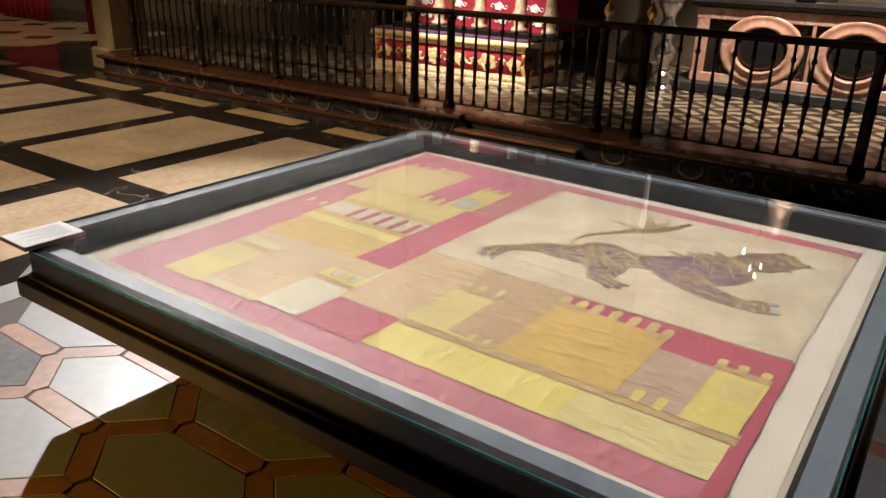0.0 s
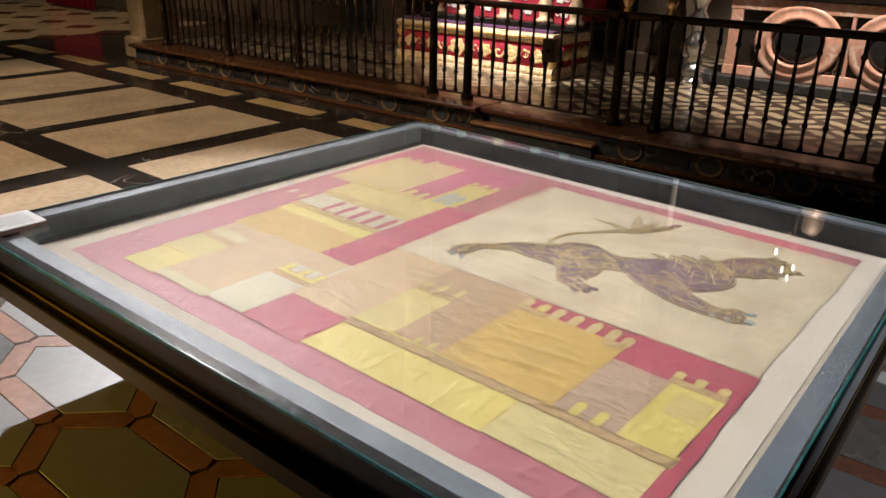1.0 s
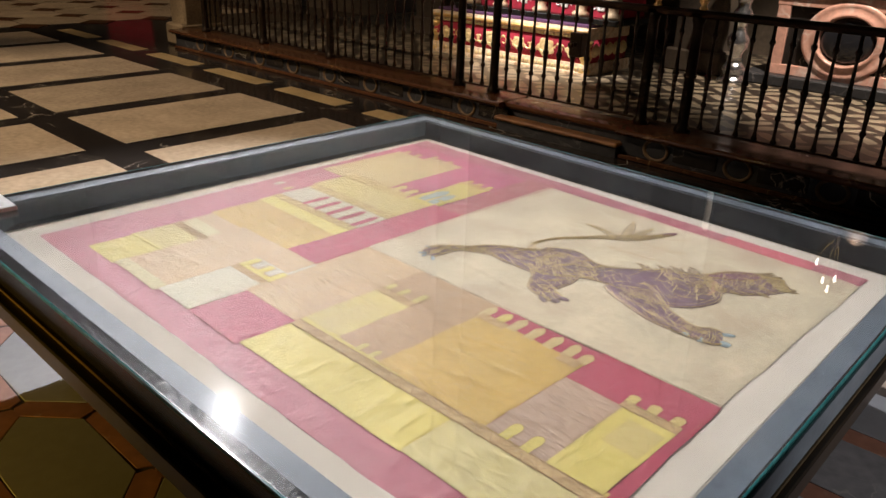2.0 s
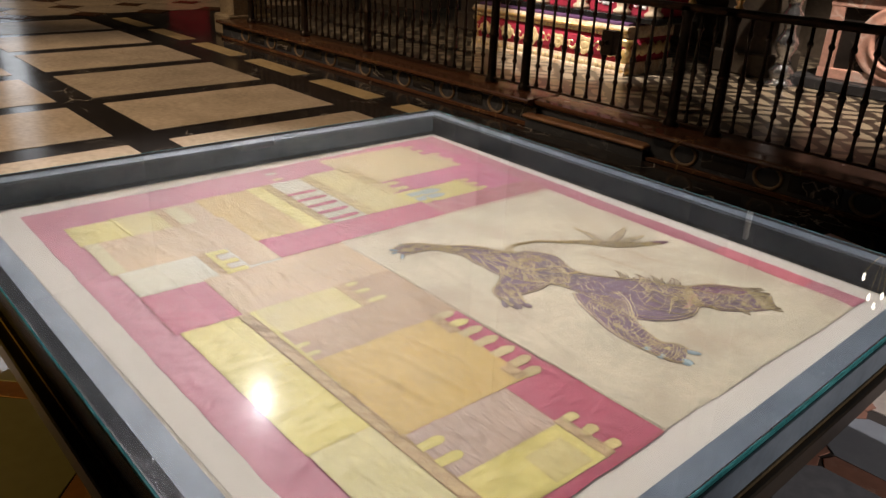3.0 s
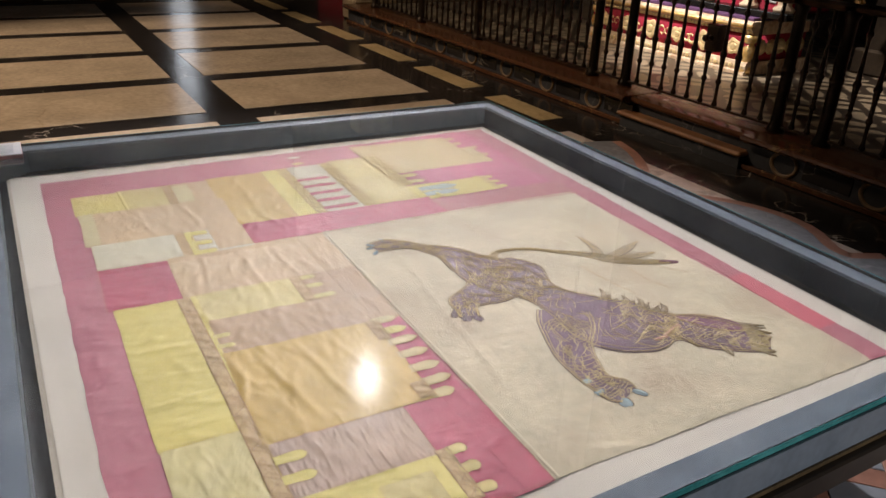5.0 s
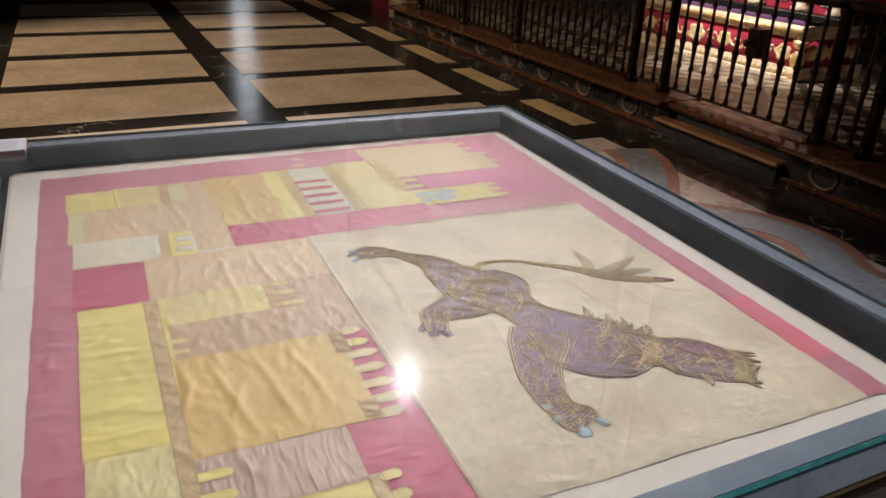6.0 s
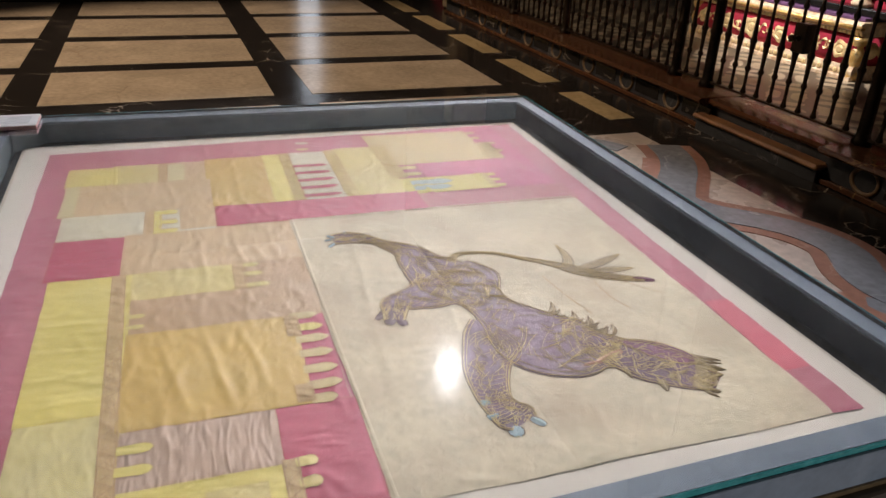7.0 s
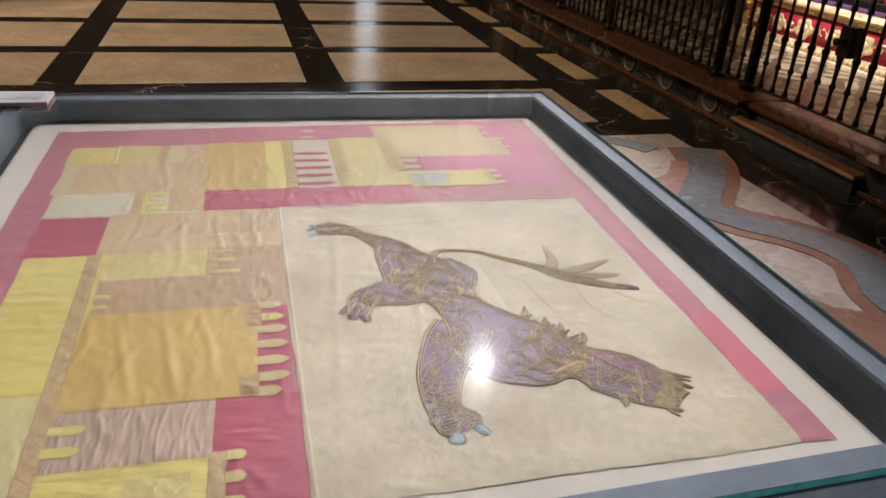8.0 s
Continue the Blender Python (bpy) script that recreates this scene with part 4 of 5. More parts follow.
rect("tan_wall", 1.652, 1.842, 1.380, 1.896, TAN, 6, "tan silk")
for u in (1.745, 1.800):
    finger(u, 1.898, 1.850, 0.024, PALE_YELLOW, 7)
rect("crimson_ground", 1.840, 2.250, 1.384, 1.520, CRIMSON, 5, "crimson silk behind the battlements")
rect("gold_keep", 1.838, 2.240, 1.462, 1.894, ORANGE, 7, "creased old-gold silk keep", 0.006)
worked("worked_corner", 1.840, 1.945, 1.455, 1.492, STITCHED, 8, step=0.026)
worked("worked_corner", 2.164, 2.232, 1.464, 1.505, STITCHED, 8, step=0.026)
for i, (u, tip) in enumerate(((1.846, 1.398), (1.906, 1.394), (1.966, 1.388), (2.034, 1.389), (2.104, 1.390), (2.172, 1.391), (2.226, 1.412))):
    finger(u, 1.474, tip, 0.040, YELLOW if i == 1 else TOWER_TAN, 7, point=0.75)
rect("crimson_field", 2.240, 2.604, 1.374, 1.566, CRIMSON, 6, "crimson silk")
patch("crimson_edge", [(2.585, 1.374), (2.606, 1.374), (2.640, 2.216), (2.585, 2.216)], CRIMSON, 5, "crimson silk edge")
rect("greige_wall", 2.242, 2.432, 1.560, 1.888, GREIGE, 7, "crinkled mauve-grey silk")
rect("yellow_turret", 2.424, 2.584, 1.560, 1.890, LEMON, 7, "yellow silk turret", -0.01)
rect("pale_inset", 2.470, 2.570, 1.600, 1.720, PALE_YELLOW, 8, "paler darn on the turret")
for u in (2.302, 2.368):
    finger(u, 1.892, 1.818, 0.034, LEMON, 8)
worked("worked_end", 2.416, 2.584, 1.532, 1.566, STITCHED, 8)
for u in (2.430, 2.494, 2.560):
    finger(u, 1.540, 1.492, 0.034, STITCHED_YELLOW, 8)
# the ivory quarter
patch("ivory_field", [(1.200, 0.276), (2.594, 0.292), (2.602, 1.372), (1.186, 1.390)], FIELD, 7, "stained old ivory silk field", drop=0.0026)
cord([(1.185, 1.380), (1.55, 1.377), (1.90, 1.372), (2.25, 1.368), (2.60, 1.362)], 0.010, 7.5, FIELD, "seam")
cord([(1.188, 1.378), (1.186, 1.0), (1.186, 0.6), (1.190, 0.285)], 0.010, 8, FIELD, "seam")
patch("far_strip", [(1.15, 0.178), (2.055, 0.196), (2.055, 0.268), (1.15, 0.262)], BORDER_PINK, 3, "faded rose strip")
patch("far_strip", [(2.050, 0.196), (2.412, 0.203), (2.412, 0.290), (2.050, 0.272)], BRIGHT_RED, 4, "brighter coral-red strip")
patch("far_strip", [(2.408, 0.203), (2.592, 0.208), (2.590, 0.298), (2.408, 0.290)], BORDER_PINK, 3, "faded rose strip")


part("stitching", stitches, DARK_THREAD, banner, "brown and gold stitching along seams and bands")


# the embroidered device: tapering limbs sewn flat on the ivory field
def smooth_line(nodes, steps=7):
    out = []
    for i in range(len(nodes) - 1):
        p0, p1 = Vector(nodes[max(i - 1, 0)]), Vector(nodes[i])
        p2, p3 = Vector(nodes[i + 1]), Vector(nodes[min(i + 2, len(nodes) - 1)])
        for s in range(steps):
            t = s / steps
            out.append(0.5 * ((2 * p1) + (p2 - p0) * t + (2 * p0 - 5 * p1 + 4 * p2 - p3) * t * t + (3 * p1 - p0 - 3 * p2 + p3) * t ** 3))
    out.append(Vector(nodes[-1]))
    return out


STROKES = {
    "tail": [(1.660, 0.945, 0.030), (1.600, 0.918, 0.024), (1.583, 0.872, 0.014), (1.604, 0.778, 0.012), (1.660, 0.701, 0.016), (1.716, 0.626, 0.030), (1.769, 0.572, 0.050), (1.815, 0.526, 0.044), (1.862, 0.452, 0.030), (1.892, 0.385, 0.020)],
    "head": [(2.19, 0.705, 0.13), (2.240, 0.660, 0.150), (2.282, 0.618, 0.186), (2.322, 0.580, 0.176), (2.362, 0.545, 0.150), (2.392, 0.518, 0.118), (2.418, 0.495, 0.080)],
    "cap": [(2.185, 0.640, 0.02), (2.220, 0.596, 0.060), (2.254, 0.560, 0.078), (2.295, 0.520, 0.066), (2.325, 0.490, 0.03)],
    "upper_hind": [(1.385, 1.272, 0.070), (1.382, 1.215, 0.088), (1.412, 1.150, 0.054), (1.448, 1.118, 0.050), (1.524, 1.052, 0.104), (1.622, 1.022, 0.170), (1.72, 0.985, 0.245)],
    "lower_hind": [(1.78, 1.00, 0.21), (1.818, 1.070, 0.165), (1.834, 1.128, 0.120), (1.848, 1.170, 0.096), (1.886, 1.186, 0.072), (1.935, 1.200, 0.058)],
    "fore": [(2.02, 0.925, 0.16), (2.09, 0.965, 0.170), (2.165, 1.012, 0.132), (2.238, 1.042, 0.112), (2.318, 1.058, 0.088), (2.364, 1.056, 0.086), (2.410, 1.038, 0.112), (2.436, 1.026, 0.085)],
    "torso": [(1.66, 0.975, 0.20), (1.76, 0.950, 0.275), (1.862, 0.928, 0.165), (1.925, 0.910, 0.145), (2.010, 0.880, 0.205), (2.122, 0.838, 0.310), (2.184, 0.772, 0.285), (2.218, 0.705, 0.170), (2.240, 0.672, 0.135)],
}
device_z = BASE + LAYER * 7 + 0.0012


def limb_surface(bm, line, z, ragged=0.003):
    rows = []
    for i, p in enumerate(line):
        a, b = line[max(i - 1, 0)], line[min(i + 1, len(line) - 1)]
        d = Vector((b.x - a.x, b.y - a.y)).normalized()
        nrm = Vector((-d.y, d.x))
        row = []
        for k in range(-6, 7):
            off = p.z / 2 * k / 6
            if abs(k) == 6:
                off += ragged * noise.noise(Vector((p.x * 40, p.y * 40, k)))
            q = Vector((p.x, p.y)) + nrm * off
            row.append(bm.verts.new((q.x, -q.y, z + relief(q.x, q.y) - (0.0009 if abs(k) == 6 else 0))))
        rows.append(row)
    for r, s in zip(rows, rows[1:]):
        for k in range(12):
            bm.faces.new((r[k], r[k + 1], s[k + 1], s[k]))


emblem = thing("heraldic_device", "violet and gold embroidered silk device on the banner", "embroidery", CASE)
bm = bmesh.new()
for i, key in enumerate(("head", "upper_hind", "lower_hind", "fore", "torso")):
    limb_surface(bm, smooth_line(STROKES[key]), device_z + 0.0002 * i)
part("silk_shape", bm, VIOLET, emblem, "violet silk cut-out", True)
bm = bmesh.new()
limb_surface(bm, smooth_line(STROKES["tail"]), device_z)
part("silk_tail", bm, TAIL_SILK, emblem, "faded gold silk tail", True)
bm = bmesh.new()
limb_surface(bm, smooth_line(STROKES["cap"]), device_z + 0.0009)
part("silk_cap", bm, CAP, emblem, "plum silk cap", True)

# gold threadwork that follows the limbs
rng = random.Random(4)
bm = bmesh.new()
rim = bmesh.new()


def thread(bm, pts, width, z):
    last = None
    for i, p in enumerate(pts):
        a, b = pts[max(i - 1, 0)], pts[min(i + 1, len(pts) - 1)]
        d = b - a
        if d.length < 1e-6:
            d = Vector((1, 0))
        nrm = Vector((-d.y, d.x)).normalized() * width / 2
        zz = z + relief(p.x, p.y)
        cur = [bm.verts.new((p.x + nrm.x, -(p.y + nrm.y), zz)), bm.verts.new((p.x, -p.y, zz + width * 0.28)), bm.verts.new((p.x - nrm.x, -(p.y - nrm.y), zz))]
        if last:
            bm.faces.new((last[0], last[1], cur[1], cur[0]))
            bm.faces.new((last[1], last[2], cur[2], cur[1]))
        last = cur


def across(line, s, off):
    i = max(0, min(len(line) - 1, int(s)))
    p = line[i]
    a, b = line[max(i - 1, 0)], line[min(i + 1, len(line) - 1)]
    d = Vector((b.x - a.x, b.y - a.y)).normalized()
    return Vector((p.x - d.y * off * p.z / 2, p.y + d.x * off * p.z / 2))


THREAD_Z = device_z + 0.0020


def flow(line, s0, s1, off, width, sway, phase, pull=0.0):
    """One couched thread that runs along a limb with a gentle sway; pull draws it towards one edge."""
    span = max(2, int((s1 - s0) * 2))
    pts = []
    for k in range(span + 1):
        q = s0 + (s1 - s0) * k / span
        o = off + pull * k / span + sway * math.sin(q * 0.55 + phase)
        pts.append(across_smooth(line, q, max(-0.94, min(0.94, o))))
    thread(bm, pts, width, THREAD_Z)


def across_smooth(line, q, off):
    i = max(0, min(len(line) - 2, int(q)))
    return across(line, i, off).lerp(across(line, i + 1, off), max(0.0, min(1.0, q - i)))


def swirl(c, size, turn, start, width=0.0024, turns=1.6):
    n = int(10 * turns)
    thread(bm, [Vector((c.x + size * (1 - 0.8 * k / n) * math.cos(start + turn * 2 * math.pi * turns * k / n), c.y + size * (1 - 0.8 * k / n) * math.sin(start + turn * 2 * math.pi * turns * k / n))) for k in range(n + 1)], width, THREAD_Z + 0.0003)


for key, line in ((k, smooth_line(v, 9)) for k, v in STROKES.items()):
    n = len(line)
    for side in (-1, 1):
        thread(bm, [across(line, s, side * 0.96) for s in range(n)], 0.0036, THREAD_Z - 0.0006)
        if key not in ("cap", "tail"):
            thread(bm, [across(line, s, side * 0.84) for s in range(n)], 0.0022, THREAD_Z - 0.0003)
        if key != "cap":
            thread(rim, [across(line, s, side * (1.0 + 0.003 / max(line[s].z, 0.01))) for s in range(n)], 0.0024, device_z - 0.0006)
    if key == "cap":
        continue
    if key == "tail":
        for off in (-0.45, 0.05, 0.5):
            thread(bm, [across(line, s, off + 0.1 * math.sin(s * 0.7)) for s in range(4, n)], 0.0024, THREAD_Z - 0.0004)
        continue
    # flowing rows, closest on the rump, the throat and the head
    for _ in range({"torso": 430, "head": 200, "fore": 120, "upper_hind": 200, "lower_hind": 110}[key]):
        s0 = rng.uniform(0, n - 4)
        plain = key == "torso" and 22 < s0 < 44
        if plain and rng.random() < 0.72:
            continue
        if key == "head" and s0 < 40 and rng.random() < 0.2:
            continue
        off = rng.uniform(-0.8, 0.8)
        reach = rng.uniform(1.5, 3.0) if plain else rng.uniform(2.5, 6.0)
        flow(line, s0, min(n - 1, s0 + reach), off, rng.uniform(0.0016, 0.0025), 0.03 if plain else 0.10, off * 4 + 0.3 * s0, rng.choice([-1, 1]) * rng.uniform(0.05, 0.55))
    # ribs across the legs, as nested arcs at the shoulder
    if key == "fore":
        for s in range(int(n * (0.42 if key == "fore" else 0.30)), int(n * 0.86), 2):
            thread(bm, [across_smooth(line, s + 2.2 * (1 - o * o), o) for o in (-0.85, -0.55, -0.2, 0.2, 0.55, 0.85)], 0.0018, THREAD_Z)
    if key == "fore":
        for k in range(7):
            r = 0.018 + 0.011 * k
            thread(bm, [Vector((2.135 + r * math.cos(a * 0.35 + 2.2), 0.985 + 0.85 * r * math.sin(a * 0.35 + 2.2))) for a in range(13)], 0.0022, THREAD_Z + 0.0002)
    # curls
    for _ in range({"torso": 22, "head": 10, "upper_hind": 9, "lower_hind": 4, "fore": 2}[key]):
        q = rng.uniform(n * 0.1, n * 0.9) if key != "torso" else rng.choice([rng.uniform(2, 18), rng.uniform(4, 18), rng.uniform(56, 68)])
        swirl(across_smooth(line, q, rng.uniform(-0.55, 0.55)), rng.uniform(0.010, 0.026), rng.choice([-1, 1]), rng.uniform(0, 6.3))
# the eye
for k in range(3):
    thread(bm, [Vector((2.372 + (0.006 + 0.005 * k) * math.cos(a * 0.5), 0.590 + (0.004 + 0.004 * k) * math.sin(a * 0.5))) for a in range(14)], 0.0024, THREAD_Z + 0.0005)
part("threadwork", bm, THREAD, emblem, "couched gold threads")


# ragged tufts along the back, on the crown and at the tail's end
def tuft(bm, root, tip, width, bend=0.0, ends=(1.0, 0.95, 0.75, 0.42, 0.05), high=0.0018):
    root, tip = Vector(root), Vector(tip)
    d = tip - root
    nrm = Vector((-d.y, d.x)).normalized()
    pts = [root + d * t + nrm * bend * math.sin(t * math.pi) for t in (0, 0.25, 0.5, 0.75, 1.0)]
    rows = [(bm.verts.new((p.x + nrm.x * w * width / 2, -(p.y + nrm.y * w * width / 2), device_z - 0.0006 + relief(p.x, p.y))), bm.verts.new((p.x, -p.y, device_z + high + relief(p.x, p.y))), bm.verts.new((p.x - nrm.x * w * width / 2, -(p.y - nrm.y * w * width / 2), device_z - 0.0006 + relief(p.x, p.y)))) for p, w in zip(pts, ends)]
    for r, s in zip(rows, rows[1:]):
        bm.faces.new((r[0], r[1], s[1], s[0]))
        bm.faces.new((r[1], r[2], s[2], s[1]))
    for side in (-1, 1):
        thread(rim, [p + nrm * side * (w * width / 2 + 0.001) for p, w in zip(pts, ends)], 0.0026, device_z - 0.0004)


bm = bmesh.new()
back = smooth_line([(1.995, 0.775, 0), (2.06, 0.715, 0), (2.10, 0.685, 0), (2.15, 0.645, 0)], 5)
for i, p in enumerate(back):
    tuft(bm, (p.x, p.y + 0.020), (p.x - 0.012 + 0.014 * rng.uniform(-1.0, 1.0), p.y - rng.uniform(0.006, 0.036)), 0.013, 0.006)
for root, tip in (((2.01, 0.765), (1.949, 0.732)), ((2.06, 0.722), (2.012, 0.694)), ((2.092, 0.69), (2.046, 0.662)), ((2.150, 0.648), (2.103, 0.619))):
    tuft(bm, root, tip, 0.020, 0.008)
for i in range(15):
    a = i / 14
    root = Vector((2.300 + 0.115 * a, 0.490 + 0.052 * a))
    tuft(bm, root, root + Vector((0.030 + 0.030 * rng.random(), -0.062 + 0.050 * a)), 0.017, rng.uniform(-0.008, 0.008))
for root, tip, w in (((2.37, 0.625), (2.417, 0.640), 0.026), ((2.405, 0.56), (2.452, 0.512), 0.034), ((2.30, 0.69), (2.345, 0.695), 0.018)):
    tuft(bm, root, tip, w)
part("tufts", bm, VIOLET_GREY, emblem, "olive-gold tufts")

# the tail's end: four narrow curling leaves with gold veins
leaf_bm, vein_bm = bmesh.new(), bmesh.new()
for nodes in ([(1.752, 0.600, 0.030), (1.726, 0.566, 0.038), (1.665, 0.548, 0.026), (1.592, 0.546, 0.004)],
              [(1.785, 0.570, 0.030), (1.762, 0.500, 0.042), (1.738, 0.432, 0.034), (1.707, 0.366, 0.004)],
              [(1.800, 0.545, 0.030), (1.800, 0.485, 0.040), (1.808, 0.425, 0.032), (1.808, 0.376, 0.004)],
              [(1.812, 0.535, 0.030), (1.846, 0.470, 0.036), (1.872, 0.420, 0.032), (1.898, 0.356, 0.006)]):
    line = smooth_line(nodes, 8)
    limb_surface(leaf_bm, line, device_z - 0.0002, 0.002)
    for off in (-0.97, -0.6, -0.25, 0.15, 0.55, 0.97):
        thread(vein_bm if abs(off) < 0.9 else rim, [across(line, q, off) for q in range(len(line))], 0.0020, device_z + 0.0012)
part("tail_leaves", leaf_bm, TAIL_SILK, emblem, "faded gold leaf-shaped tail end", True)
part("leaf_veins", vein_bm, THREAD, emblem, "gold threads along the leaves")
bm = bmesh.new()
BLUNT = (0.7, 1.0, 1.05, 0.95, 0.45)
for root, tip, w in (((2.338, 1.078), (2.352, 1.098), 0.030), ((2.392, 1.074), (2.400, 1.102), 0.024), ((2.442, 1.052), (2.476, 1.060), 0.034), ((2.424, 1.004), (2.456, 0.982), 0.022)):
    tuft(bm, root, tip, w, 0.0, BLUNT, 0.0026)
for root, tip, w in (((1.372, 1.262), (1.347, 1.284), 0.016), ((1.352, 1.222), (1.326, 1.222), 0.013), ((1.398, 1.166), (1.364, 1.160), 0.013), ((1.410, 1.270), (1.438, 1.294), 0.014), ((1.378, 1.275), (1.385, 1.300), 0.012)):
    tuft(bm, root, tip, w, 0.0, BLUNT, 0.0022)
part("tips", bm, AQUA, emblem, "pale blue silk tips")
bm = bmesh.new()
tuft(bm, (2.225, 0.660), (2.262, 0.748), 0.034, 0.004, BLUNT, 0.0030)
tuft(bm, (2.262, 0.735), (2.266, 0.790), 0.020, 0.003, BLUNT, 0.0030)
part("tongue", bm, PEACH, emblem, "peach silk tongue and collar")
bm = bmesh.new()
tuft(bm, (1.872, 0.412), (1.900, 0.352), 0.028, 0.0, BLUNT, 0.0030)
part("rose_tip", bm, CAP, emblem, "plum tip of the tail")
bm = bmesh.new()
for root, tip, w in (((1.872, 1.205), (1.922, 1.248), 0.020), ((1.905, 1.20), (1.956, 1.220), 0.030), ((1.925, 1.185), (1.970, 1.178), 0.024)):
    tuft(bm, root, tip, w, 0.0, BLUNT, 0.0020)
part("claws", bm, VIOLET, emblem, "violet claws")
part("dark_outline", rim, OUTLINE, emblem, "dark sewn outline")
bm = bmesh.new()
for line in ([(1.789, 0.686), (1.90, 0.672), (2.037, 0.643)], [(1.858, 0.542), (1.96, 0.540), (2.034, 0.516)], [(1.877, 0.45), (1.93, 0.42), (1.976, 0.373)]):
    thread(bm, [Vector((p.x, p.y)) for p in smooth_line([(*q, 0) for q in line], 12)], 0.0026, device_z - 0.0008)
part("faded_lines", bm, DARK_THREAD, emblem, "traces of lost stitching")

# the label on the corner of the case
card = thing("label_card", "white printed label card on a thin board", "label", CASE)
bm = bmesh.new()
solid(bm, [(0.045, -2.317), (0.222, -2.312), (0.226, -2.545), (0.040, -2.548)], 0.642, 0.656, 0.001)
part("board", bm, CARD_RED, card, "pinkish board edge")
bm = bmesh.new()
solid(bm, [(0.047, -2.319), (0.220, -2.314), (0.224, -2.543), (0.042, -2.546)], 0.6565, 0.659)
part("sheet", bm, CARD, card, "white paper")
for i in range(9):
    bm = bmesh.new()
    solid(bm, [(0.075 + 0.014 * i, -2.345), (0.081 + 0.014 * i, -2.345), (0.081 + 0.014 * i, -2.50 + 0.03 * (i % 3)), (0.075 + 0.014 * i, -2.50 + 0.03 * (i % 3))], 0.6592, 0.6598)
    part("print_line", bm, INK, card)
bm = bmesh.new()
lathe(bm, [(0.016, 0.434), (0.016, 0.642)], 10, (0.135, -2.40, 0))
part("stem", bm, CASE_DARK, card, "dark support stem")
# ---------------------------------------------------------------- inside the chapel
def scroll_relief(bm, cx, cz, size, y, seed):
    """A raised flower: a lobed rosette, and two tendrils that curl away from it."""
    rows = []
    for r, h in ((0.62, 0.0), (0.58, 0.008), (0.40, 0.014), (0.30, 0.008), (0.18, 0.016)):
        rows.append([bm.verts.new((cx + size * r * (1 + 0.13 * math.sin(5 * a + seed) * (r > 0.35)) * math.cos(a), y - h, cz + 0.8 * size * r * (1 + 0.13 * math.sin(5 * a + seed) * (r > 0.35)) * math.sin(a))) for a in [2 * math.pi * i / 24 for i in range(24)]])
    for p, q in zip(rows, rows[1:]):
        for i in range(24):
            bm.faces.new((p[i], p[(i + 1) % 24], q[(i + 1) % 24], q[i]))
    bm.faces.new(rows[-1])
    for side in (-1, 1):
        last = None
        for k in range(15):
            a = 0.42 * k
            r = size * (0.34 - 0.018 * k)
            x = cx + side * (size * 0.95 - r * math.cos(a))
            z = cz + (1 if (seed + (side > 0)) % 2 else -1) * r * math.sin(a)
            w = size * (0.10 - 0.004 * k)
            dx, dz = math.cos(a), math.sin(a)
            cur = [bm.verts.new((x - side * dx * w, y, z - dz * w)), bm.verts.new((x, y - 0.010, z)), bm.verts.new((x + side * dx * w, y, z + dz * w))]
            if last:
                bm.faces.new((last[0], last[1], cur[1], cur[0]))
                bm.faces.new((last[1], last[2], cur[2], cur[1]))
            last = cur


shrine = thing("gilded_shrine", "gilded shrine base with crimson velvet panels, brightly lit", "shrine")
X0, X1, Y0 = -5.86, -3.62, 7.66
bm = bmesh.new()
sweep(bm, [(0.0, 0.0), (0.05, 0.0), (0.05, 0.03), (0.035, 0.045), (0.042, 0.085), (0.03, 0.12), (0.0, 0.125), (-0.85, 0.125), (-0.85, 0.0)], [(X0 - 0.03, Y0, 0.237), (X1 + 0.03, Y0, 0.237)])
part("base_moulding", bm, LACE, shrine, "cream and gold lace base")
for i in range(36):
    bm = bmesh.new()
    lathe(bm, [(0.024, 0.0), (0.022, 0.006), (0.011, 0.010), (0.003, 0.012)], 8)
    ob = part("base_rosette", bm, PALE_GOLD, shrine)
    ob.matrix_local = pose(X0 + 0.04 + 0.062 * i, Y0 - 0.040, 0.310, 90, 0, 0)
bm = bmesh.new()
sweep(bm, [(0.0, 0.0), (0.028, 0.06), (0.030, 0.14), (0.012, 0.22), (-0.02, 0.25), (-0.80, 0.25), (-0.80, 0.0)], [(X0, Y0, 0.362), (X1, Y0, 0.362)])
part("velvet_panel", bm, VELVET, shrine, "bulging crimson velvet front", True)
bm = bmesh.new()
sweep(bm, [(-0.02, 0.0), (0.015, 0.012), (0.02, 0.035), (0.05, 0.055), (0.055, 0.095), (0.03, 0.12), (-0.80, 0.12), (-0.80, 0.0)], [(X0 - 0.02, Y0, 0.612), (X1 + 0.02, Y0, 0.612)])
part("cornice", bm, LACE, shrine, "gilt cornice")
bm = bmesh.new()
sweep(bm, [(0.056, 0.0), (0.066, 0.010), (0.066, 0.026), (0.056, 0.034), (0.0, 0.034), (0.0, 0.0)], [(X0 - 0.02, Y0, 0.668), (X1 + 0.02, Y0, 0.668)])
part("gilt_band", bm, GOLD, shrine, "burnished gold band", True)
BEAD = bmesh.new()
lathe(BEAD, [(0.018, 0.0), (0.016, 0.008), (0.009, 0.013), (0.002, 0.015)], 8)
BEAD = done(BEAD, "bead", PALE_GOLD, True)
for i in range(48):
    ob = new("bead", BEAD)
    ob.matrix_world, ob.parent = pose(X0 + 0.03 + 0.0465 * i, Y0 - 0.020, 0.634, 90, 0, 0), shrine
bm = bmesh.new()
box(bm, X0 + 0.02, X1 - 0.02, Y0 + 0.015, Y0 + 0.78, 0.733, 0.765, 0.006)
part("cloth_top", bm, PURPLE, shrine, "purple cloth on top")
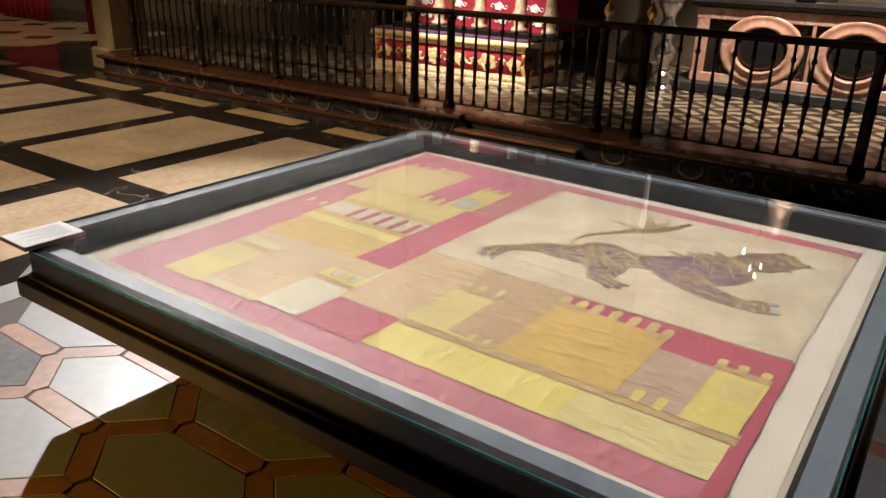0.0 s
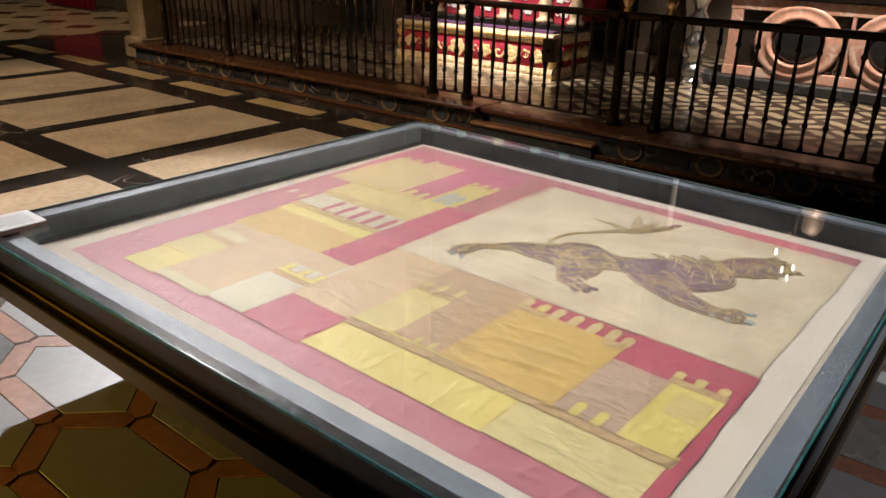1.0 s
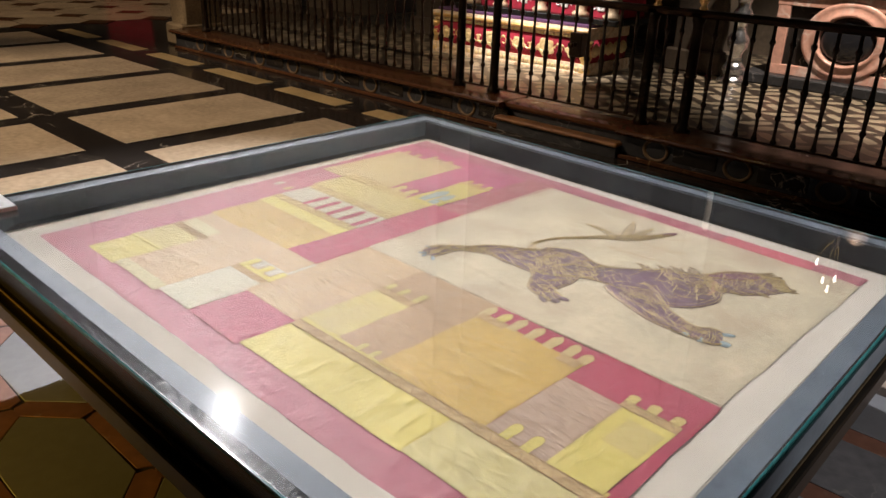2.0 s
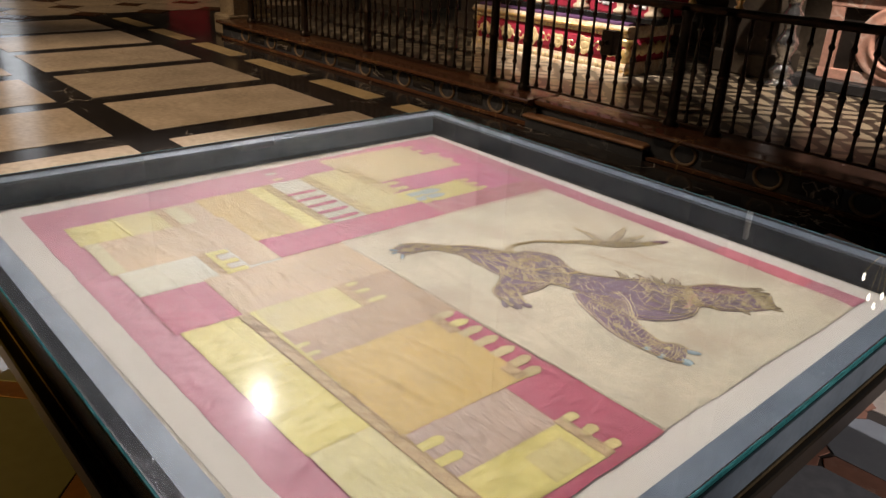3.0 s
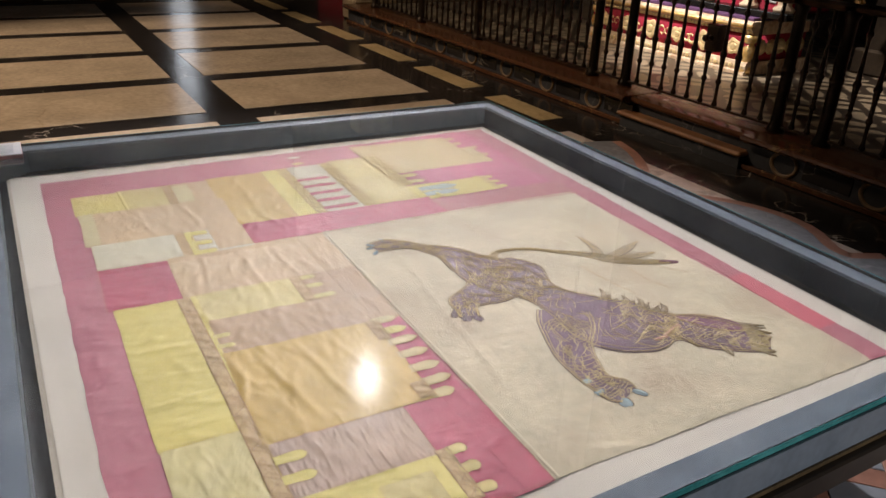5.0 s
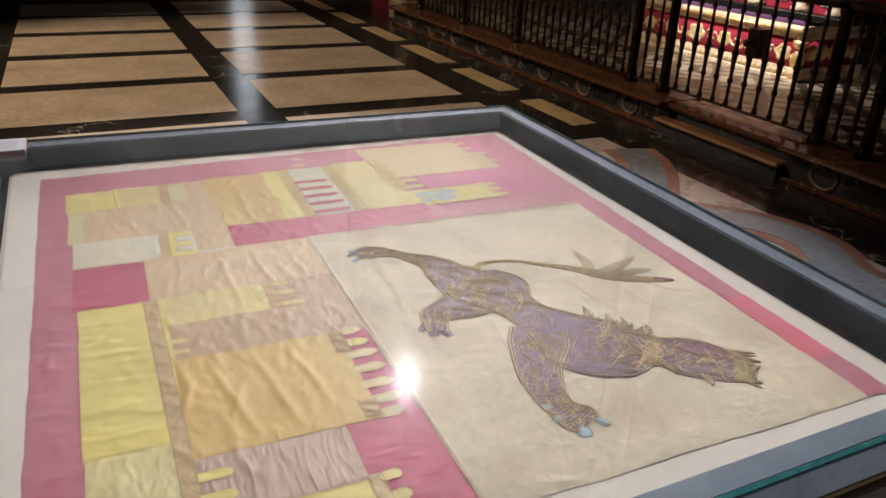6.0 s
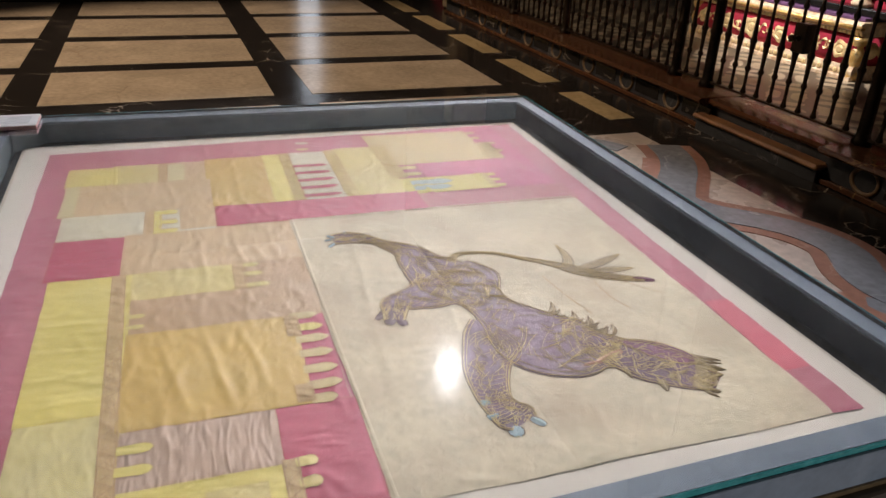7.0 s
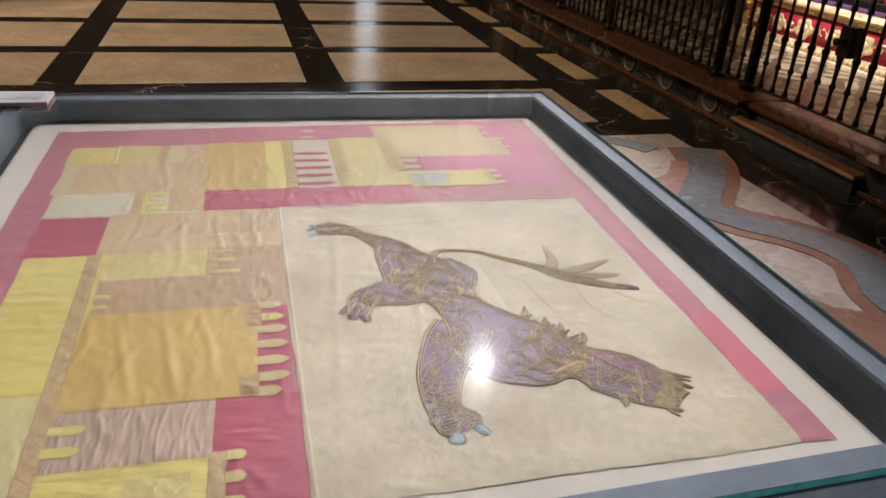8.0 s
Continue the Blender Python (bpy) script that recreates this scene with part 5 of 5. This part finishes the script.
for i, (x, size) in enumerate(((-5.66, 0.15), (-5.30, 0.16), (-4.92, 0.19), (-4.52, 0.15), (-4.14, 0.19), (-3.78, 0.15))):
    bm = bmesh.new()
    scroll_relief(bm, x, 0.485, size, Y0 - 0.028, i)
    part("medallion", bm, PALE_GOLD, shrine, "gilt scrolled medallion")
for x in (X0 + 0.02, X1 - 0.02):
    bm = bmesh.new()
    lathe(bm, [(0.05, 0.0), (0.075, 0.04), (0.05, 0.08), (0.04, 0.12), (0.07, 0.19), (0.06, 0.25), (0.04, 0.29), (0.07, 0.33), (0.07, 0.37)], 14, (x, Y0 + 0.02, 0.237))
    part("corner_scroll", bm, GOLD, shrine, "gilt corner bracket", True)
for i in range(5):
    bm = bmesh.new()
    lathe(bm, [(0.075, 0.0), (0.06, 0.02), (0.03, 0.035), (0.006, 0.04)], 12)
    ob = part("side_scroll", bm, PALE_GOLD, shrine, "gilt scroll on the side")
    ob.matrix_local = pose(X1 + 0.002, Y0 + 0.16 + 0.14 * i, 0.49, 0, 90, 0)
# the tier above
bm = bmesh.new()
box(bm, -5.62, -3.35, 7.74, 8.50, 0.766, 0.83, 0.01)
part("shelf", bm, CASE_DARK, shrine, "dark shelf")
bm = bmesh.new()
box(bm, -5.42, -3.45, 7.87, 8.48, 0.832, 1.95)
part("damask_panel", bm, VELVET, shrine, "crimson damask panels")
for x in (-5.40, -4.98, -4.40, -3.86, -3.47):
    bm = bmesh.new()
    lathe(bm, [(0.09, 0.0), (0.10, 0.03), (0.06, 0.06), (0.07, 0.12), (0.095, 0.18), (0.06, 0.25), (0.055, 0.55), (0.085, 0.62), (0.06, 0.7), (0.06, 1.10)], 12, (x, 7.84, 0.832))
    part("gilt_column", bm, LACE, shrine, "gilt carved column", True)
for x in (-5.19, -4.69, -4.13, -3.66):
    for k, z in enumerate((0.94, 1.09, 1.24, 1.40, 1.56, 1.72)):
        bm = bmesh.new()
        scroll_relief(bm, x + 0.03 * (-1) ** k, z, 0.095, 7.866, k)
        part("brocade_flower", bm, CARD, shrine, "pale brocade flower")

# the pink marble altar with round polished stones
altar = thing("marble_altar", "pink marble altar front with round black stones", "altar")
AX0, AX1, AY = -2.20, 1.72, 9.0
bm = bmesh.new()
box(bm, AX0 - 0.25, AX1 + 0.2, AY - 0.16, 10.2, 0.236, 0.345, 0.012)
part("step", bm, DARK_STONE, altar, "dark veined marble step")
bm = bmesh.new()
box(bm, AX0, AX1, AY + 0.03, 9.9, 0.346, 1.16)
part("black_ground", bm, BLACK_MARBLE, altar, "black marble ground")
for z0, z1 in ((0.346, 0.45), (1.04, 1.16)):
    bm = bmesh.new()
    box(bm, AX0 - 0.01, AX1 + 0.01, AY - 0.015, AY + 0.03, z0, z1, 0.006)
    part("frame_rail", bm, PINK_MARBLE, altar)
for x in (AX0, -0.985, -0.05, 0.885, AX1 - 0.10):
    bm = bmesh.new()
    w = 0.13 if x in (AX0, AX1 - 0.10) else 0.035
    box(bm, x, x + w, AY - 0.012, AY + 0.03, 0.43, 1.06, 0.005)
    part("frame_stile", bm, PINK_MARBLE, altar)
for cx in (-1.47, -0.535, 0.40, 1.30):
    bm = bmesh.new()
    prof = [(0.435, 0.02), (0.435, -0.02), (0.41, -0.035), (0.385, -0.025), (0.315, -0.03), (0.295, -0.05), (0.275, -0.03), (0.262, 0.03)]
    rows = [[bm.verts.new((cx + r * math.cos(a), AY + h, 0.745 + 0.86 * r * math.sin(a))) for a in [2 * math.pi * i / 40 for i in range(40)]] for r, h in prof]
    for p, q in zip(rows, rows[1:]):
        for i in range(40):
            bm.faces.new((p[i], p[(i + 1) % 40], q[(i + 1) % 40], q[i]))
    part("round_frame", bm, PINK_MARBLE, altar, "moulded pink marble ring", True)
    bm = bmesh.new()
    bmesh.ops.create_uvsphere(bm, u_segments=32, v_segments=16, radius=1.0, matrix=Matrix.Translation((cx, AY + 0.03, 0.745)) @ Matrix.Diagonal((0.265, 0.085, 0.228, 1)))
    part("black_stone", bm, BLACK_DOME, altar, "domed polished black stone", True)
bm = bmesh.new()
sweep(bm, [(0.0, 0.0), (0.05, 0.02), (0.07, 0.06), (0.07, 0.10), (-0.9, 0.10), (-0.9, 0.0)], [(AX0 - 0.08, AY, 1.16), (AX1 + 0.08, AY, 1.16)])
part("altar_slab", bm, DARK_STONE, altar, "dark marble table slab")

candlestick = thing("silver_candlestick", "tall chased silver candlestick on the chapel floor", "candlestick")
bm = bmesh.new()
lathe(bm, [(0.15, 0.0), (0.16, 0.03), (0.12, 0.06), (0.10, 0.10), (0.13, 0.15), (0.09, 0.20), (0.06, 0.24)], 20, (-2.42, 8.66, 0.236))
part("foot", bm, SILVER, candlestick, "", True)
bm = bmesh.new()
lathe(bm, [(0.08, 0.24), (0.06, 0.30), (0.105, 0.38), (0.115, 0.46), (0.065, 0.53), (0.055, 0.58), (0.095, 0.66), (0.10, 0.72), (0.06, 0.78), (0.08, 0.86), (0.13, 0.94), (0.14, 1.0), (0.08, 1.06), (0.07, 1.25), (0.11, 1.32), (0.15, 1.38), (0.15, 1.40)], 20, (-2.42, 8.66, 0.236))
part("stem", bm, SILVER, candlestick, "", True)
bm = bmesh.new()
lathe(bm, [(0.045, 0.212), (0.062, 0.222), (0.062, 0.246), (0.045, 0.256)], 16, (-2.42, 8.66, 0.236))
part("gilt_collar", bm, GOLD, candlestick, "gilt collar", True)

bm = bmesh.new()
lathe(bm, [(0.034, 1.40), (0.034, 2.48), (0.028, 2.50), (0.006, 2.505)], 14, (-2.42, 8.66, 0.236))
part("candle", bm, WAX, candlestick, "tall white wax candle", True)

# a bronze bust and a small candelabrum on the altar slab
bust = thing("bronze_bust", "draped bronze bust standing on the altar slab", "sculpture")
bm = bmesh.new()
rows = []
for z, r in ((1.262, 0.16), (1.30, 0.17), (1.36, 0.12), (1.75, 0.12), (1.82, 0.18), (1.95, 0.27), (2.15, 0.30), (2.32, 0.25), (2.42, 0.14), (2.52, 0.12), (2.62, 0.13), (2.70, 0.09), (2.74, 0.02)):
    rows.append([bm.verts.new((-1.04 + r * (1 + (0.10 * math.sin(9 * a + z * 7) if 1.8 < z < 2.4 else 0)) * math.cos(a), 9.50 + 0.8 * r * math.sin(a), z)) for a in [2 * math.pi * i / 36 for i in range(36)]])
for p, q in zip(rows, rows[1:]):
    for i in range(36):
        bm.faces.new((p[i], p[(i + 1) % 36], q[(i + 1) % 36], q[i]))
bm.faces.new(rows[0][::-1])
bm.faces.new(rows[-1])
bust_ob = part("figure", bm, BRONZE, bust, "", True)
candelabrum = thing("candelabrum", "gilt candelabrum with four small electric candles", "candelabrum")
bm = bmesh.new()
lathe(bm, [(0.10, 1.262), (0.11, 1.29), (0.05, 1.34), (0.025, 1.45), (0.035, 1.9), (0.02, 2.3), (0.03, 2.66), (0.008, 2.70)], 14, (-1.13, 9.12, 0))
part("stem", bm, IRON, candelabrum, "dark stem", True)
for dx, dz in ((-0.15, 2.90), (-0.05, 3.10), (0.07, 3.04), (0.02, 3.18)):
    bm = bmesh.new()
    sweep(bm, [(-0.008, 0.0), (0.008, 0.0), (0.008, 0.016), (-0.008, 0.016)], [(-1.13 + dx * t, 9.12, 2.60 + (dz - 2.66) * t ** 2) for t in (0.05, 0.3, 0.55, 0.8, 1.0)])
    arm = part("arm", bm, GOLD, candelabrum)
    bm = bmesh.new()
    lathe(bm, [(0.010, -0.04), (0.012, -0.01), (0.017, 0.012), (0.015, 0.026), (0.004, 0.04)], 8, (-1.13 + dx, 9.12, dz))
    part("bulb", bm, glowing("warm_bulb_glow", (1.0, 0.93, 0.82), 7.0), arm, "small glowing bulb", True)

for x, y, label in ((-3.02, 8.95, "brown stone pilaster behind the railing"), (-6.9, 8.6, "dark stone pilaster beside the shrine")):
    pil = thing("pilaster", label, "pilaster", kind="structure")
    bm = bmesh.new()
    box(bm, x - 0.28, x + 0.28, y, y + 0.7, 0.236, 9.0, 0.02)
    part("shaft", bm, PIER_STONE, pil)
    bm = bmesh.new()
    box(bm, x - 0.34, x + 0.34, y - 0.06, y + 0.7, 0.2365, 0.48, 0.02)
    part("base", bm, PIER_STONE, pil)

# the pier at the far end of the railing, and a red hanging beyond
PALE_PIER = mat("pale_worn_stone", (0.34, 0.25, 0.15), 0.8, vary=0.3, scale=4, bump=0.4, bump_scale=18, second=(0.20, 0.14, 0.08), amount=0.5)
pier = thing("stone_pier", "pale worn stone pier at the railing's end", "pier", kind="structure")
bm = bmesh.new()
box(bm, -9.66, -9.27, 6.12, 6.7, -0.003, 3.0, 0.03)
part("shaft", bm, PALE_PIER, pier)
bm = bmesh.new()
box(bm, -9.70, -9.255, 6.04, 6.75, -0.0025, 0.30, 0.03)
part("base", bm, PALE_PIER, pier)


def drape(name, x0, x1, y, z0, z1, label, folds=9, deep=0.05):
    ob = thing(name, label, "drape")
    bm = bmesh.new()
    top, low = [], []
    n = folds * 6
    for i in range(n + 1):
        s = i / n
        x = x0 + (x1 - x0) * s
        w = deep * math.sin(2 * math.pi * folds * s)
        top.append(bm.verts.new((x, y + w * 0.6, z1)))
        low.append(bm.verts.new((x, y + w, z0)))
    for i in range(n):
        bm.faces.new((low[i], low[i + 1], top[i + 1], top[i]))
    geo = bmesh.ops.extrude_face_region(bm, geom=list(bm.faces))
    for v in geo["geom"]:
        if isinstance(v, bmesh.types.BMVert):
            v.co.y += 0.012
    part("cloth", bm, VELVET, ob, "", True)
    return ob


drape("red_table_cloth", -18.2, -15.9, 8.9, 0.05, 1.1, "dark red cloth hanging down to the floor", 10)
drape("red_hanging", -13.5, -13.25, 8.3, 0.02, 3.0, "narrow dark red hanging beside the pier", 4)

flood = thing("floodlight", "small bright floodlight high across the hall", "lamp")
bm = bmesh.new()
bmesh.ops.create_uvsphere(bm, u_segments=20, v_segments=12, radius=0.095, matrix=Matrix.Translation((-10.2, 6.65, 8.363)))
bulb = part("bulb", bm, glowing("white_lamp_glow", (0.95, 0.97, 1.0), 110.0), flood, "white glowing lamp", True)
bulb.visible_shadow = False
bm = bmesh.new()
lathe(bm, [(0.012, 8.58), (0.012, 12.999)], 8, (-10.2, 6.65, 0))
part("cable", bm, IRON, flood)
bm = bmesh.new()
lathe(bm, [(0.17, 8.44), (0.16, 8.50), (0.10, 8.58), (0.03, 8.60)], 16, (-10.2, 6.65, 0))
part("hood", bm, IRON, flood, "", True)
